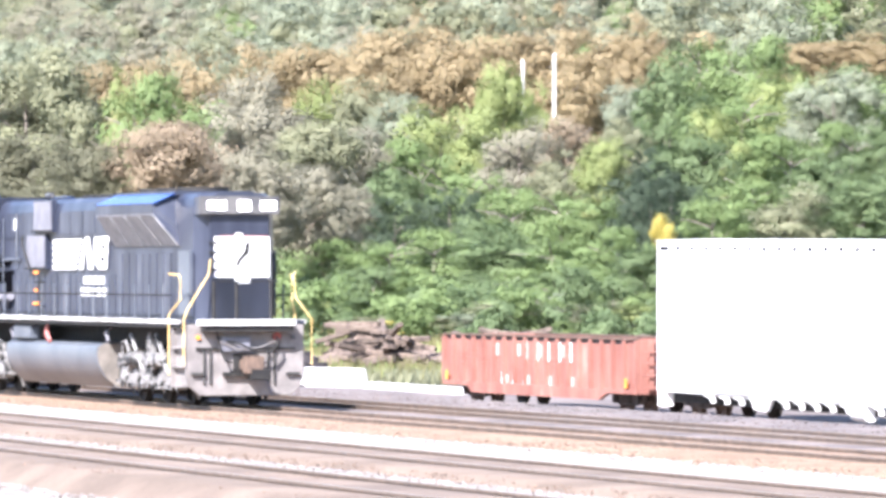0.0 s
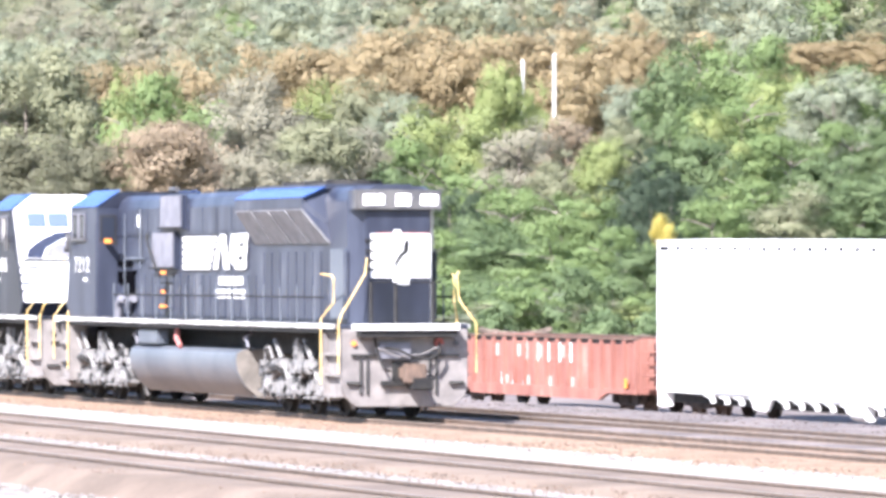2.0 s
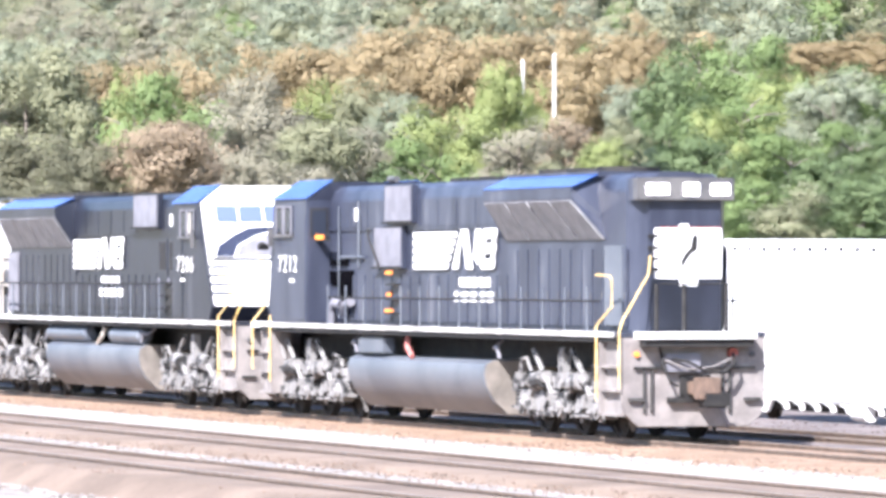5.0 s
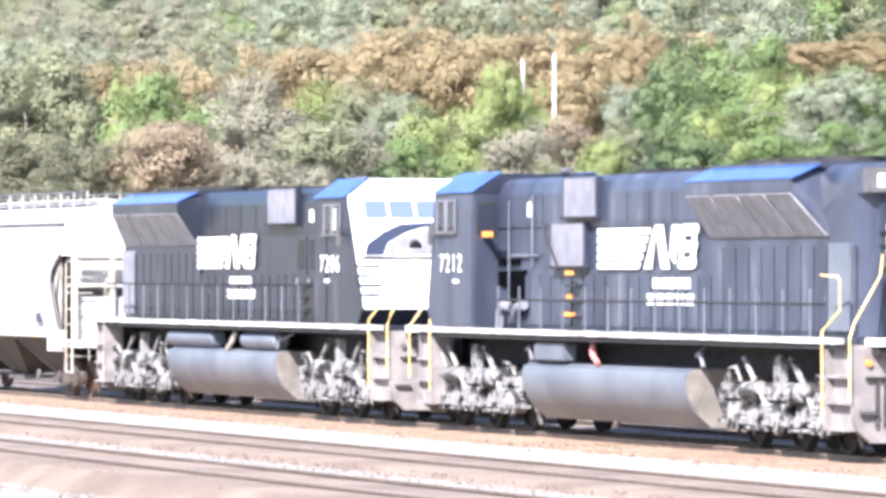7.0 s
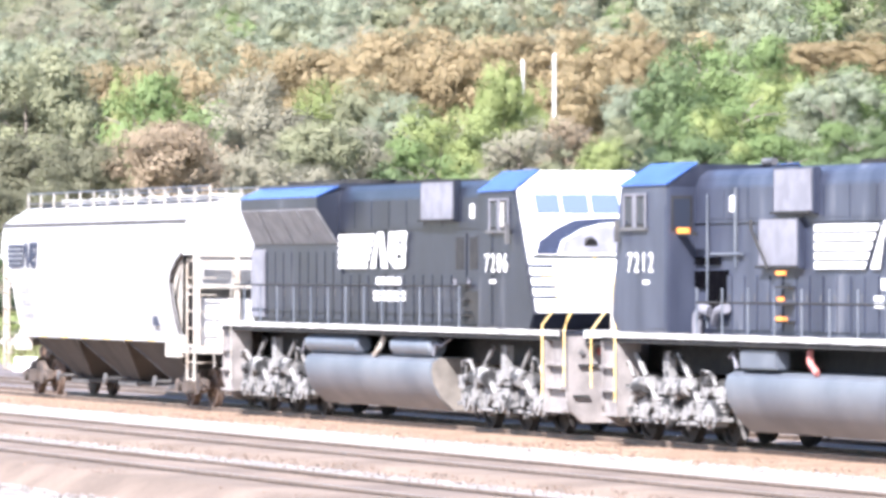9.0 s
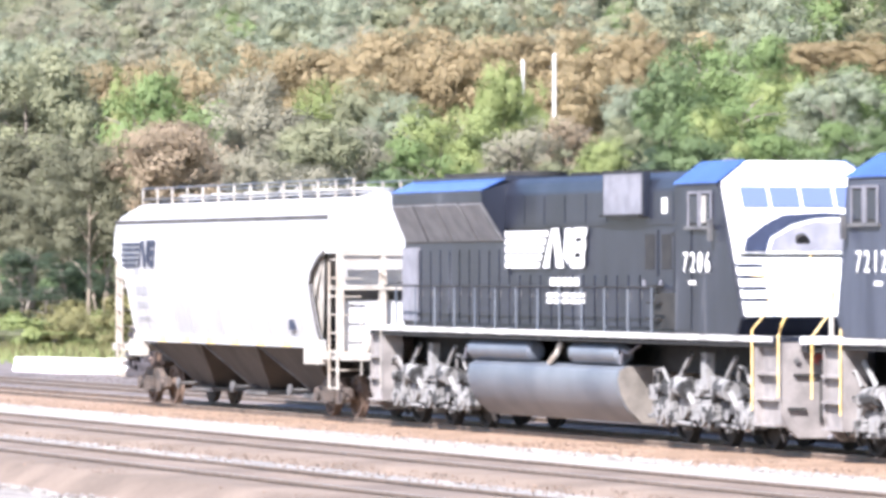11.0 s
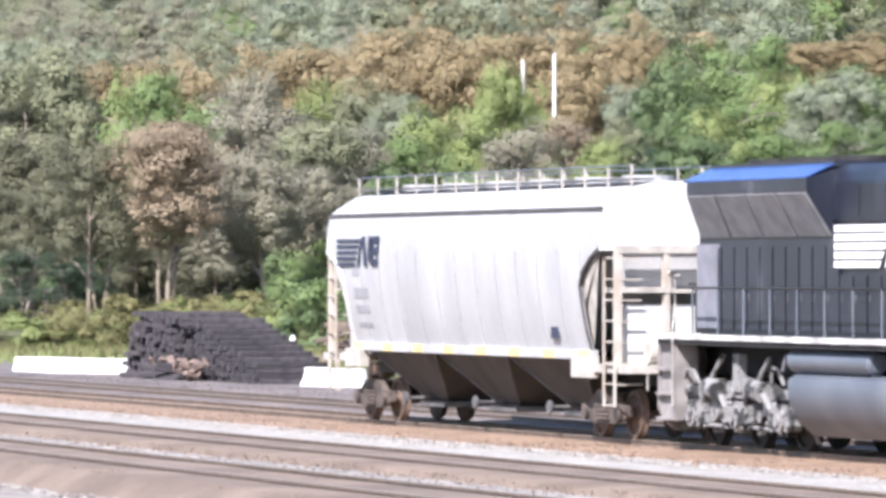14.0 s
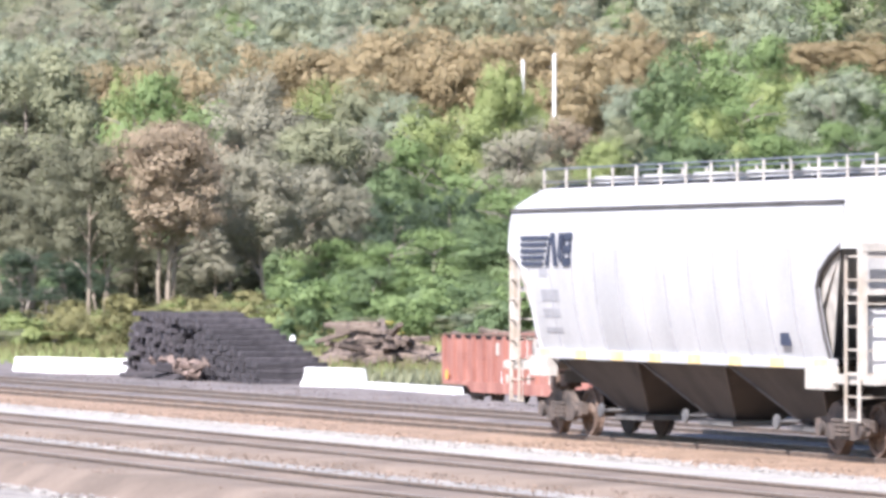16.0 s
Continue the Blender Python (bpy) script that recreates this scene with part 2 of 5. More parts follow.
def build_ground():
    ys = [-900, -300, -90, -40, -30, -25, -20, -12, -6, 0, 2.5, 3.5, 4.5, 6, 9.5, 10, 11, 12, 13, 14, 18, 24, 30, 36, 40, 44, 48] + [52 + 6 * i for i in range(40)] + [320, 420, 600, 900]
    xs = [-1600, -1000, -800] + [-700 + 12 * i for i in range(60)] + [40, 120, 300, 900]
    verts = [(x, y, ground_z(x, min(y, 330))) for x in xs for y in ys]
    n = len(ys)
    faces = [(i * n + j, i * n + n + j, i * n + n + j + 1, i * n + j + 1) for i in range(len(xs) - 1) for j in range(n - 1)]
    me = bpy.data.meshes.new("ground")
    me.from_pydata(verts, [], faces)
    me.materials.append(EARTH)
    me.materials.append(SCRUB)
    me.materials.append(CINDER)
    for p in me.polygons:
        yy = p.center.y
        p.material_index = 1 if yy > 27 else 2 if yy > 0 else 0
    me.polygons.foreach_set("use_smooth", [True] * len(me.polygons))
    tagged(new("ground", me), "brown and grey yard earth running up into a wooded hillside", "ground", kind="structure")


def strip(name, mat, label, profile, x0=-420.0, x1=110.0, step=3.0):
    """A long low bank along the tracks, its top slightly uneven."""
    xs = np.arange(x0, x1 + 0.1, step)
    n = len(profile)
    verts = []
    for x in xs:
        for j, (y, z) in enumerate(profile):
            w = 0 if j in (0, n - 1) else 1
            verts.append((x, y + 0.12 * noise.noise((x * 0.35, y, 1)), z + w * 0.03 * noise.noise((x * 0.5, y * 3, 5))))
    faces = [(i * n + j, i * n + n + j, i * n + n + j + 1, i * n + j + 1) for i in range(len(xs) - 1) for j in range(n - 1)]
    me = bpy.data.meshes.new(name)
    me.from_pydata(verts, [], faces)
    me.materials.append(mat)
    me.polygons.foreach_set("use_smooth", [True] * len(me.polygons))
    return tagged(new(name, me), label, "ballast", kind="structure")


def lumps(name, mat, label, count, x0, x1, y0, y1, z, size, seed):
    """Loose angular stones strewn over a bank."""
    rng = np.random.default_rng(seed)
    octa = np.array([(1, 0, 0), (-1, 0, 0), (0, 1, 0), (0, -1, 0), (0, 0, 1), (0, 0, -1)], float)
    tris = np.array([(0, 2, 4), (2, 1, 4), (1, 3, 4), (3, 0, 4), (2, 0, 5), (1, 2, 5), (3, 1, 5), (0, 3, 5)])
    at = np.stack([rng.uniform(x0, x1, count), rng.uniform(y0, y1, count), np.full(count, z) + rng.uniform(0, size * 0.4, count)], 1)
    sc = rng.uniform(0.4, 1.0, (count, 1, 1)) * size * rng.uniform(0.6, 1.2, (count, 6, 1))
    turn = rng.uniform(0, math.tau, count)
    v = octa[None] * sc
    c, s = np.cos(turn)[:, None], np.sin(turn)[:, None]
    v = np.stack([v[..., 0] * c - v[..., 1] * s, v[..., 0] * s + v[..., 1] * c, v[..., 2] * 0.7 + v[..., 0] * 0.3], -1) + at[:, None]
    f = tris[None] + 6 * np.arange(count)[:, None, None]
    me = bpy.data.meshes.new(name)
    me.from_pydata(v.reshape(-1, 3).tolist(), [], f.reshape(-1, 3).tolist())
    me.materials.append(mat)
    return tagged(new(name, me), label, "ballast", kind="stuff")


RAIL_PROFILE = [(-0.07, -0.17), (0.07, -0.17), (0.07, -0.155), (0.012, -0.14), (0.012, -0.045), (0.036, -0.035), (0.036, -0.004), (0.03, 0.0), (-0.03, 0.0), (-0.036, -0.004), (-0.036, -0.035), (-0.012, -0.045), (-0.012, -0.14), (-0.07, -0.155)]


def build_track(y, z, x0, x1, label):
    track = tagged(new("railway_track"), label, "railway track", "railway tracks", kind="structure")
    for dy in (-0.755, 0.755):
        rail = part("rail", along_x(B(), [(y + dy + a, z + b) for a, b in RAIL_PROFILE], x0, x1), RAIL, track)
        part("rail_head", box(B(), x0, x1, y + dy - 0.022, y + dy + 0.022, z - 0.003, z + 0.002), HEAD, rail, "bright worn rail head")
    return track


build_ground()
# ---- the train ----
WHEELSETS = []  # (wheelset, place along its thing, radius, sense)
MESHES = {}
RAIL_Z = -0.12  # the running rails' head


def shared(name, key, make, mat, parent, m, label="", smooth=False):
    """A part whose mesh is made once and then shared."""
    if key not in MESHES:
        ob = part(name, make(), mat, parent, label, smooth=smooth)
        MESHES[key] = ob.data
    else:
        ob = tagged(new(name, MESHES[key]), label)
        ob.parent = parent
    ob.matrix_basis = m
    return ob


def wheelset_mesh(r):
    bm = B()
    tube(bm, [(0, -0.85, 0), (0, 0.85, 0)], 0.09, 10)
    for s in (-1, 1):
        prof = [(0.66, 0.12), (0.66, r + 0.03), (0.70, r + 0.02), (0.715, r), (0.80, r - 0.01), (0.80, r - 0.08), (0.74, r - 0.10), (0.75, 0.2), (0.80, 0.16), (0.80, 0.10)]
        seg = 24
        rows = [[bm.verts.new((rr * math.cos(k * math.tau / seg), s * y, rr * math.sin(k * math.tau / seg))) for k in range(seg)] for y, rr in prof]
        for a, b in zip(rows, rows[1:]):
            for k in range(seg):
                bm.faces.new((a[k], a[(k + 1) % seg], b[(k + 1) % seg], b[k]))
        for k in range(0, 24, 8):
            a = k * math.tau / 24
            disc(bm, (0.3 * math.cos(a), s * 0.76, 0.3 * math.sin(a)), (0, 1, 0), 0.045, 0.03, 8)
    return bm


def add_wheelset(parent, x, r, mat, sense):
    ws = shared("wheelset", ("wheelset", r), lambda: wheelset_mesh(r), mat, parent, pose(x, 0, r), smooth=False)
    WHEELSETS.append((ws, x, r, sense))


def six_wheel_frame(rng, plate):
    """Cast side frames, axle boxes, springs and brake rigging of a three-axle bogie; the frame plates go into plate."""
    bm = B()
    for s in (-1, 1):
        prof = [(-2.8, 0.72), (-2.62, 0.60), (-2.45, 0.78), (-1.75, 0.80), (-1.6, 0.54), (-0.5, 0.54), (-0.36, 0.8), (0.36, 0.8), (0.5, 0.54), (1.6, 0.54), (1.75, 0.8), (2.45, 0.78),
                (2.62, 0.60), (2.8, 0.72), (2.76, 1.02), (2.3, 1.2), (1.6, 1.06), (1.1, 1.22), (0.5, 1.04), (-0.5, 1.04), (-1.1, 1.22), (-1.6, 1.06), (-2.3, 1.2), (-2.76, 1.02)]
        along_y(plate, prof, s * 1.0, s * 1.1)
        for x in (-2.07, 0, 2.07):
            # axle box with its round cover, a spring nest on either side, a cap over it
            along_y(bm, [(x - 0.28, 0.36), (x + 0.28, 0.36), (x + 0.33, 0.62), (x + 0.2, 0.84), (x - 0.2, 0.84), (x - 0.33, 0.62)], s * 0.98, s * 1.24)
            disc(bm, (x, s * 1.27, 0.55), (0, 1, 0), 0.2, 0.09, 14)
            disc(bm, (x, s * 1.33, 0.55), (0, 1, 0), 0.11, 0.06, 10)
            for dx in (-0.43, 0.43):
                for k in range(4):
                    disc(bm, (x + dx, s * 1.16, 0.56 + 0.085 * k), (0, 0, 1), 0.115, 0.055, 10)
                box(bm, x + dx - 0.15, x + dx + 0.15, s * 1.0, s * 1.3, 0.46, 0.53)
            along_y(bm, [(x - 0.55, 0.9), (x + 0.55, 0.9), (x + 0.36, 1.08), (x - 0.36, 1.08)], s * 1.02, s * 1.24)
            disc(bm, (x + 0.1, s * 1.28, 0.99), (0, 1, 0), 0.1, 0.1, 10)
        for x in (-1.05, 1.05):
            # brake cylinder, its bracket, levers and the shoe hangers
            disc(bm, (x - 0.05, s * 1.27, 1.04), (1, 0, 0.12), 0.18, 0.5, 12)
            disc(bm, (x + 0.26, s * 1.27, 1.08), (1, 0, 0.12), 0.11, 0.16, 10)
            box(bm, x - 0.2, x + 0.2, s * 1.1, s * 1.22, 0.62, 1.0)
            tube(bm, [(x + 0.34, s * 1.28, 1.1), (x + 0.56, s * 1.26, 0.8), (x + 0.5, s * 1.2, 0.36)], 0.06)
            tube(bm, [(x - 0.3, s * 1.28, 1.0), (x - 0.58, s * 1.26, 0.74), (x - 0.54, s * 1.2, 0.36)], 0.06)
            tube(bm, [(x - 0.55, s * 1.2, 0.38), (x + 0.52, s * 1.2, 0.4)], 0.04)
            disc(bm, (x, s * 1.2, 0.68), (0, 1, 0), 0.2, 0.1, 12)
            box(bm, x + 0.5, x + 0.66, s * 0.8, s * 1.0, 0.25, 0.85)
            box(bm, x - 0.7, x - 0.54, s * 0.8, s * 1.0, 0.25, 0.85)
        for k in range(24):
            x, z, w = rng.uniform(-2.65, 2.65), rng.uniform(0.5, 1.2), rng.uniform(0.05, 0.13)
            box(bm, x - w, x + w, s * 1.12, s * (1.2 + rng.uniform(0, 0.1)), z - w * 0.8, z + w * 0.8)
        # bolster column and the struts that rise to the frame
        box(bm, -0.3, 0.3, s * 0.9, s * 1.3, 1.02, 1.2)
        box(bm, -0.13, 0.13, s * 1.1, s * 1.26, 1.18, 1.68)
        tube(bm, [(0.62, s * 1.25, 1.64), (1.2, s * 1.25, 1.2)], 0.055)
        tube(bm, [(-1.55, s * 1.25, 1.62), (-0.95, s * 1.25, 1.16)], 0.05)
        tube(bm, [(-2.2, s * 1.24, 1.16), (-2.1, s * 1.3, 1.42), (-1.8, s * 1.3, 1.46), (-1.66, s * 1.25, 1.2)], 0.035)
        tube(bm, [(1.75, s * 1.24, 1.12), (1.9, s * 1.3, 1.36), (2.3, s * 1.3, 1.32), (2.45, s * 1.25, 1.1)], 0.035)
        for e in (-1, 1):
            tube(bm, [(e * 2.7, s * 1.1, 1.3), (e * 2.86, s * 1.08, 0.8), (e * 2.72, s * 0.8, 0.16)], 0.04)
            box(bm, e * 2.72 - 0.12, e * 2.72 + 0.12, s * 1.0, s * 1.22, 0.8, 1.06)
    for x in (-1.05, 1.05):
        box(bm, x - 0.25, x + 0.25, -1.02, 1.02, 0.6, 0.9)
    return bm


def loco_truck(parent, x, sense):
    plate = B()
    t = shared("truck", "six_wheel", lambda: six_wheel_frame(random.Random(3), plate), TRUCK, parent, pose(x, 0, RAIL_Z), "dusty grey cast bogie with brake rigging")
    shared("side_frame", "six_wheel_plate", lambda: plate, SHADED, t, Matrix.Identity(4), "cast side frame coloured dark for shade between the fittings")
    for dx in (-2.07, 0, 2.07):
        add_wheelset(t, dx, 0.53, DARK, sense)


def striped_emblem(parent, x0, x1, z0, z1, y, mat, flip, gap=0.8):
    """Striped slab and two slanted blocks, drawn as plain shapes on a side wall at y; flip: the slab comes last along x."""
    s = 1 if y > 0 else -1
    w = x1 - x0

    def fx(u):
        return x1 - u * w if flip else x0 + u * w

    h = z1 - z0
    bm = B()
    for k in range(5):
        a, b = z0 + h * k / 5, z0 + h * (k + gap) / 5
        along_y(bm, [(fx(0), a), (fx(0.42 + 0.13 * k / 5), a), (fx(0.42 + 0.13 * (k + gap) / 5), b), (fx(0.0), b)], y, y + s * 0.012)
    part("emblem_stripes", bm, mat, parent, "striped slab of the railway's marking")

    def piece(name, *corners):
        part(name, along_y(B(), [(fx(u), z0 + h * v) for u, v in corners], y, y + s * 0.012), mat, parent)

    piece("emblem_stroke", (0.47, 0), (0.545, 0), (0.585, 0.9), (0.565, 0.9))
    piece("emblem_wedge", (0.575, 1), (0.655, 1), (0.685, 0.45), (0.72, 0), (0.64, 0), (0.61, 0.55))
    piece("emblem_stroke", (0.72, 0.3), (0.75, 1), (0.82, 1), (0.775, 0.1))
    for v in (0.0, 0.39, 0.76):
        k = 0.035 * v
        piece("emblem_block", (0.80 + k, v + 0.06), (0.82 + k, v), (0.95 + k, v), (0.968 + k, v + 0.06), (0.974 + k, v + 0.2), (0.96 + k, v + 0.25), (0.826 + k, v + 0.25), (0.808 + k, v + 0.2))
    for u, v in ((0.81, 0.22), (0.925, 0.22), (0.822, 0.6), (0.937, 0.6)):
        piece("emblem_link", (u, v), (u + 0.04, v), (u + 0.046, v + 0.19), (u + 0.006, v + 0.19))


def bars(parent, x0, x1, z0, z1, y, mat, rows, label=""):
    """Small writing as plain bars."""
    s = 1 if y > 0 else -1
    bm = B()
    h = (z1 - z0) / rows
    for k in range(rows):
        n = 5
        for i in range(n):
            a = x0 + (x1 - x0) * i / n
            box(bm, a, a + (x1 - x0) / n * 0.78, min(y, y + s * 0.01), max(y, y + s * 0.01), z0 + h * k, z0 + h * (k + 0.68))
    return part("small_lettering", bm, mat, parent, label)


def build_locomotive(label, sense, d):
    """A six-axle diesel with its radiator end towards +x. d: where its parts stand along its length."""
    loco = tagged(new("locomotive"), label, "locomotive", "locomotives of the train")
    rng = random.Random(5)
    # underframe
    bm = B()
    box(bm, -11.1, 11.1, -1.5, 1.5, 1.70, 1.80)
    box(bm, -11.1, 11.1, -0.55, 0.55, 1.15, 1.70)
    part("underframe", bm, DARK, loco)
    for s in (-1, 1):
        part("sill_stripe", box(B(), -11.1, 11.1, s * 1.5, s * 1.545, 1.795, 1.895), DUSTYWHITE, loco, "white edge stripe of the walkway")
    part("walkway", box(B(), -11.1, 11.1, -1.5, 1.5, 1.80, 1.88), d["paint"], loco)
    # long hood
    hx0, hx1, hw = d["cab_back"] - 0.3, 10.85, 0.98
    plan = [(hx0, -hw), (hx1 - 0.5, -hw), (hx1, -0.72), (hx1, 0.72), (hx1 - 0.5, hw), (hx0, hw)]

    def ring(z, inset):
        return [(x, math.copysign(abs(y) - inset, y), z) for x, y in plan]

    part("long_hood", loft(B(), [ring(1.88, 0), ring(4.52, 0), ring(4.72, 0.06), ring(4.84, 0.2)]), d["paint"], loco, bevel=0.02)
    r0, r1 = d["rad"]
    # hood doors with handles
    for s in (-1, 1):
        x = hx0 + 1.0
        while x < 10.0:
            tall = 3.5 if x > r0 - 0.4 else 3.0
            w = 0.52
            door = part("hood_door", box(B(), x, x + w, s * hw, s * (hw + 0.04), 1.98, tall - 0.06), d["paint"], loco)
            part("door_latch", box(B(), x + w - 0.09, x + w - 0.05, s * (hw + 0.02), s * (hw + 0.05), 2.5, 2.62), GREY, door)
            x += 0.6
        if not d["orange"]:
            for k in range(3):
                a = d["cab_back"] + 0.45 + 0.85 * k
                door = part("access_door", box(B(), a, a + 0.74, s * hw, s * (hw + 0.05), 2.0, 3.78), d["paint"], loco)
                part("louvre_panel", box(B(), a + 0.12, a + 0.62, s * (hw + 0.05), s * (hw + 0.056), 3.05, 3.7), DARK, door, "dark louvred panel")
                part("door_latch", box(B(), a + 0.62, a + 0.68, s * (hw + 0.05), s * (hw + 0.08), 2.7, 2.86), PANEL, door)
        # upper hood panels
        x = hx0 + 0.6
        while x < r0 - 0.6:
            part("hood_panel", box(B(), x, x + 1.08, s * hw, s * (hw + 0.012), 3.95, 4.48), d["paint"], loco)
            x += 1.15
        part("belt_rail", box(B(), hx0, r0, s * hw, s * (hw + 0.035), 3.88, 3.92), d["paint"], loco)
    # flared radiator cabinet
    for s in (-1, 1):
        lower = [(s * hw, 3.60), (s * 1.49, 4.38), (s * 1.49, 4.60), (s * 0.75, 4.82), (s * 0.6, 3.7)]

        def back(z):  # the rear edge leans out towards the foot
            return r1 + 0.55 * max(0, (4.38 - z) / 0.78)

        cab = part("radiator_cabinet", loft(B(), [[(r0, y, z) for y, z in lower], [(back(z), y, z) for y, z in lower]]), d["paint"], loco, bevel=0.012)
        n = 4
        for k in range(n):
            nrm = Vector((0, s * 0.78, -0.51)).normalized() * 0.025
            pts = []
            for u, y, z in ((k / n, 1.0, 3.63), ((k + 1) / n, 1.0, 3.63), ((k + 1) / n, 1.478, 4.36), (k / n, 1.478, 4.36)):
                pts.append((r0 + (back(z) - r0) * u + (0.05 if u == k / n else -0.05), s * y, z))
            part("radiator_grille", loft(B(), [pts, [tuple(Vector(p) + nrm) for p in pts]]), GRILLE, cab, "grey sloping radiator grille")
        top = [(r0, s * 1.5, 4.60), (r1 + 0.1, s * 1.5, 4.60), (r1 + 0.1, s * 0.98, 4.83), (r0, s * 0.98, 4.83)]
        part("radiator_top", loft(B(), [top, [(x, y, z + 0.03) for x, y, z in top]]), BLUE, loco, "sloping radiator shutter, its blue standing for reflected sky")
    part("radiator_roof", box(B(), r0, r1 + 0.1, -0.98, 0.98, 4.8, 4.91), d["paint"], loco)
    for k in range(3):
        x = r0 + 0.9 + k * (r1 - r0 - 1.8) / 2
        part("roof_fan", disc(B(), (x, 0, 4.96), (0, 0, 1), 0.62, 0.10, 24), DARK, loco)
    for x in (1.2, -0.6):
        part("exhaust_hatch", box(B(), x - 0.6, x + 0.6, -0.5, 0.5, 4.83, 4.93), DARK, loco, bevel=0.03)
    part("horn", disc(B(), (d["cab_back"] + 0.4, 0.3, 5.0), (1, 0, 0), 0.07, 0.5, 10), GREY, loco)
    # intake boxes
    for s in (-1, 1):
        for x0, x1, z0, z1 in d["boxes"]:
            b = part("intake_box", box(B(), x0 - 0.1, x1 + 0.1, s * 0.95, s * 1.09, z0 - 0.06, z1 + 0.03), d["paint"], loco, bevel=0.015)
            part("intake_screen", box(B(), x0, x1, s * 1.09, s * 1.11, z0, z1), PANEL, b, "pale grey intake screen")
            part("intake_lip", box(B(), x0 - 0.05, x1 + 0.05, s * 1.09, s * 1.17, z0 - 0.05, z0 - 0.01), DARK, b)
        # ladder steps with orange markings
        lx = d["ladder"]
        bm = B()
        for z in (2.12, 2.42, 2.72):
            box(bm, lx - 0.28, lx + 0.3, s * 1.0, s * 1.16, z, z + 0.04)
        part("step_rungs", bm, DARK, loco)
        for z, w in () if not d["orange"] else ((2.16, 0.55), (2.5, 0.3), (2.95, 0.45)):
            part("orange_marking", box(B(), lx - w / 2, lx + w / 2, s * 1.16, s * 1.175, z, z + 0.07), ORANGE, loco, "orange safety marking")
        if d["orange"]:
            part("orange_marking", box(B(), d["cab_back"] + 0.02, d["cab_back"] + 0.62, s * 1.34, s * 1.355, 3.70, 3.80), ORANGE, loco, "orange safety marking")
        part("shelf_bracket", box(B(), d["cab_back"] + 0.01, d["cab_back"] + 0.65, s * 1.2, s * 1.34, 3.66, 3.72), DARK, loco)
        # recess with piping behind the cab; its dark is put into flat black plates
        cx = d["cab_back"]
        if d["orange"]:
            hole = [(cx + 0.06, 3.02), (cx + 1.62, 3.04), (cx + 1.62, 2.45), (cx + 1.25, 2.3), (cx + 0.8, 2.36), (cx + 0.62, 2.68), (cx + 0.06, 2.74)]
            part("opening_plate", along_y(B(), hole, s * 0.985, s * 1.03), VOID, loco, "flat black plate for an opening in the hood side")
            for u in (0.06, 0.75):
                part("opening_plate", box(B(), cx + u, cx + u + 0.5, s * 0.985, s * 1.03, 3.13, 3.27), VOID, loco, "flat black plate for a slot in the hood side")
            part("pipe_elbow", tube(B(), [(cx + 0.45, s * 1.12, 1.9), (cx + 0.5, s * 1.14, 2.2), (cx + 0.65, s * 1.12, 2.34), (cx + 0.9, s * 1.05, 2.3)], 0.1, 10), PANEL, loco, "pale bent pipe", smooth=True)
            part("pipe_elbow", tube(B(), [(cx + 1.25, s * 1.1, 2.1), (cx + 1.5, s * 1.14, 2.3), (cx + 1.85, s * 1.14, 2.36)], 0.1, 10), PANEL, loco, "pale bent pipe", smooth=True)
            part("drain_pipe", tube(B(), [(cx + 2.05, s * 1.03, 3.1), (cx + 2.05, s * 1.03, 4.5)], 0.025), TANK, loco)
            part("drain_pipe", tube(B(), [(cx + 0.72, s * 1.04, 2.0), (cx + 0.72, s * 1.04, 4.4)], 0.02), TANK, loco)
            part("drain_pipe", tube(B(), [(cx + 0.9, s * 1.04, 3.32), (cx + 2.4, s * 1.04, 3.32)], 0.03), TANK, loco)
            part("slanting_grab", tube(B(), [(cx + 3.0, s * 1.12, 3.9), (cx + 3.2, s * 1.2, 3.75), (cx + 4.0, s * 1.2, 3.05)], 0.03), DARK, loco)
        else:
            part("battery_cover", box(B(), cx + 0.15, cx + 2.2, s * 1.0, s * 1.07, 1.95, 2.62), BATTERY, loco, "brownish black cover low on the hood", bevel=0.01)
            part("drain_pipe", tube(B(), [(cx + 0.75, s * 1.04, 2.7), (cx + 0.75, s * 1.04, 4.4)], 0.02), TANK, loco)
        part("white_lamp", box(B(), d["cab_back"] + 1.75, d["cab_back"] + 1.95, s * 0.98, s * 1.02, 4.08, 4.36), WHITE, loco, "white number lamp")
    # cab: body, roof, front
    cb, ft, fb = d["cab_back"], d["cab_top"], d["cab_foot"]
    bm = B()
    along_y(bm, [(cb, 1.88), (cb, 4.58), (ft, 4.58), (fb, 2.2), (fb + 0.25, 1.88)], -1.53, 1.53)
    cab = part("cab", bm, d["paint"], loco, bevel=0.03)
    roof = loft(B(), [[(cb, -1.53, 4.56), (ft, -1.53, 4.56), (ft, 1.53, 4.56), (cb, 1.53, 4.56)], [(cb + 0.1, -0.95, 4.95), (ft + 0.15, -0.95, 4.95), (ft + 0.15, 0.95, 4.95), (cb + 0.1, 0.95, 4.95)]])
    part("cab_roof", roof, d["paint"], loco)
    for s in (-1, 1):
        pts = [(cb, s * 1.56, 4.57), (ft - 0.05, s * 1.56, 4.57), (ft + 0.1, s * 0.97, 4.97), (cb + 0.1, s * 0.97, 4.97)]
        part("roof_slope", loft(B(), [pts, [(x, y, z + 0.025) for x, y, z in pts]]), BLUE, loco, "sloping edge of the cab roof, its blue standing for reflected sky")
        mid = (cb + ft) / 2
        for a, b in ((ft + 0.25, ft + 0.75), (ft + 0.85, ft + 1.35)):
            win = part("side_window", box(B(), a, b, s * 1.53, s * 1.55, 3.82, 4.42), DARK, cab)
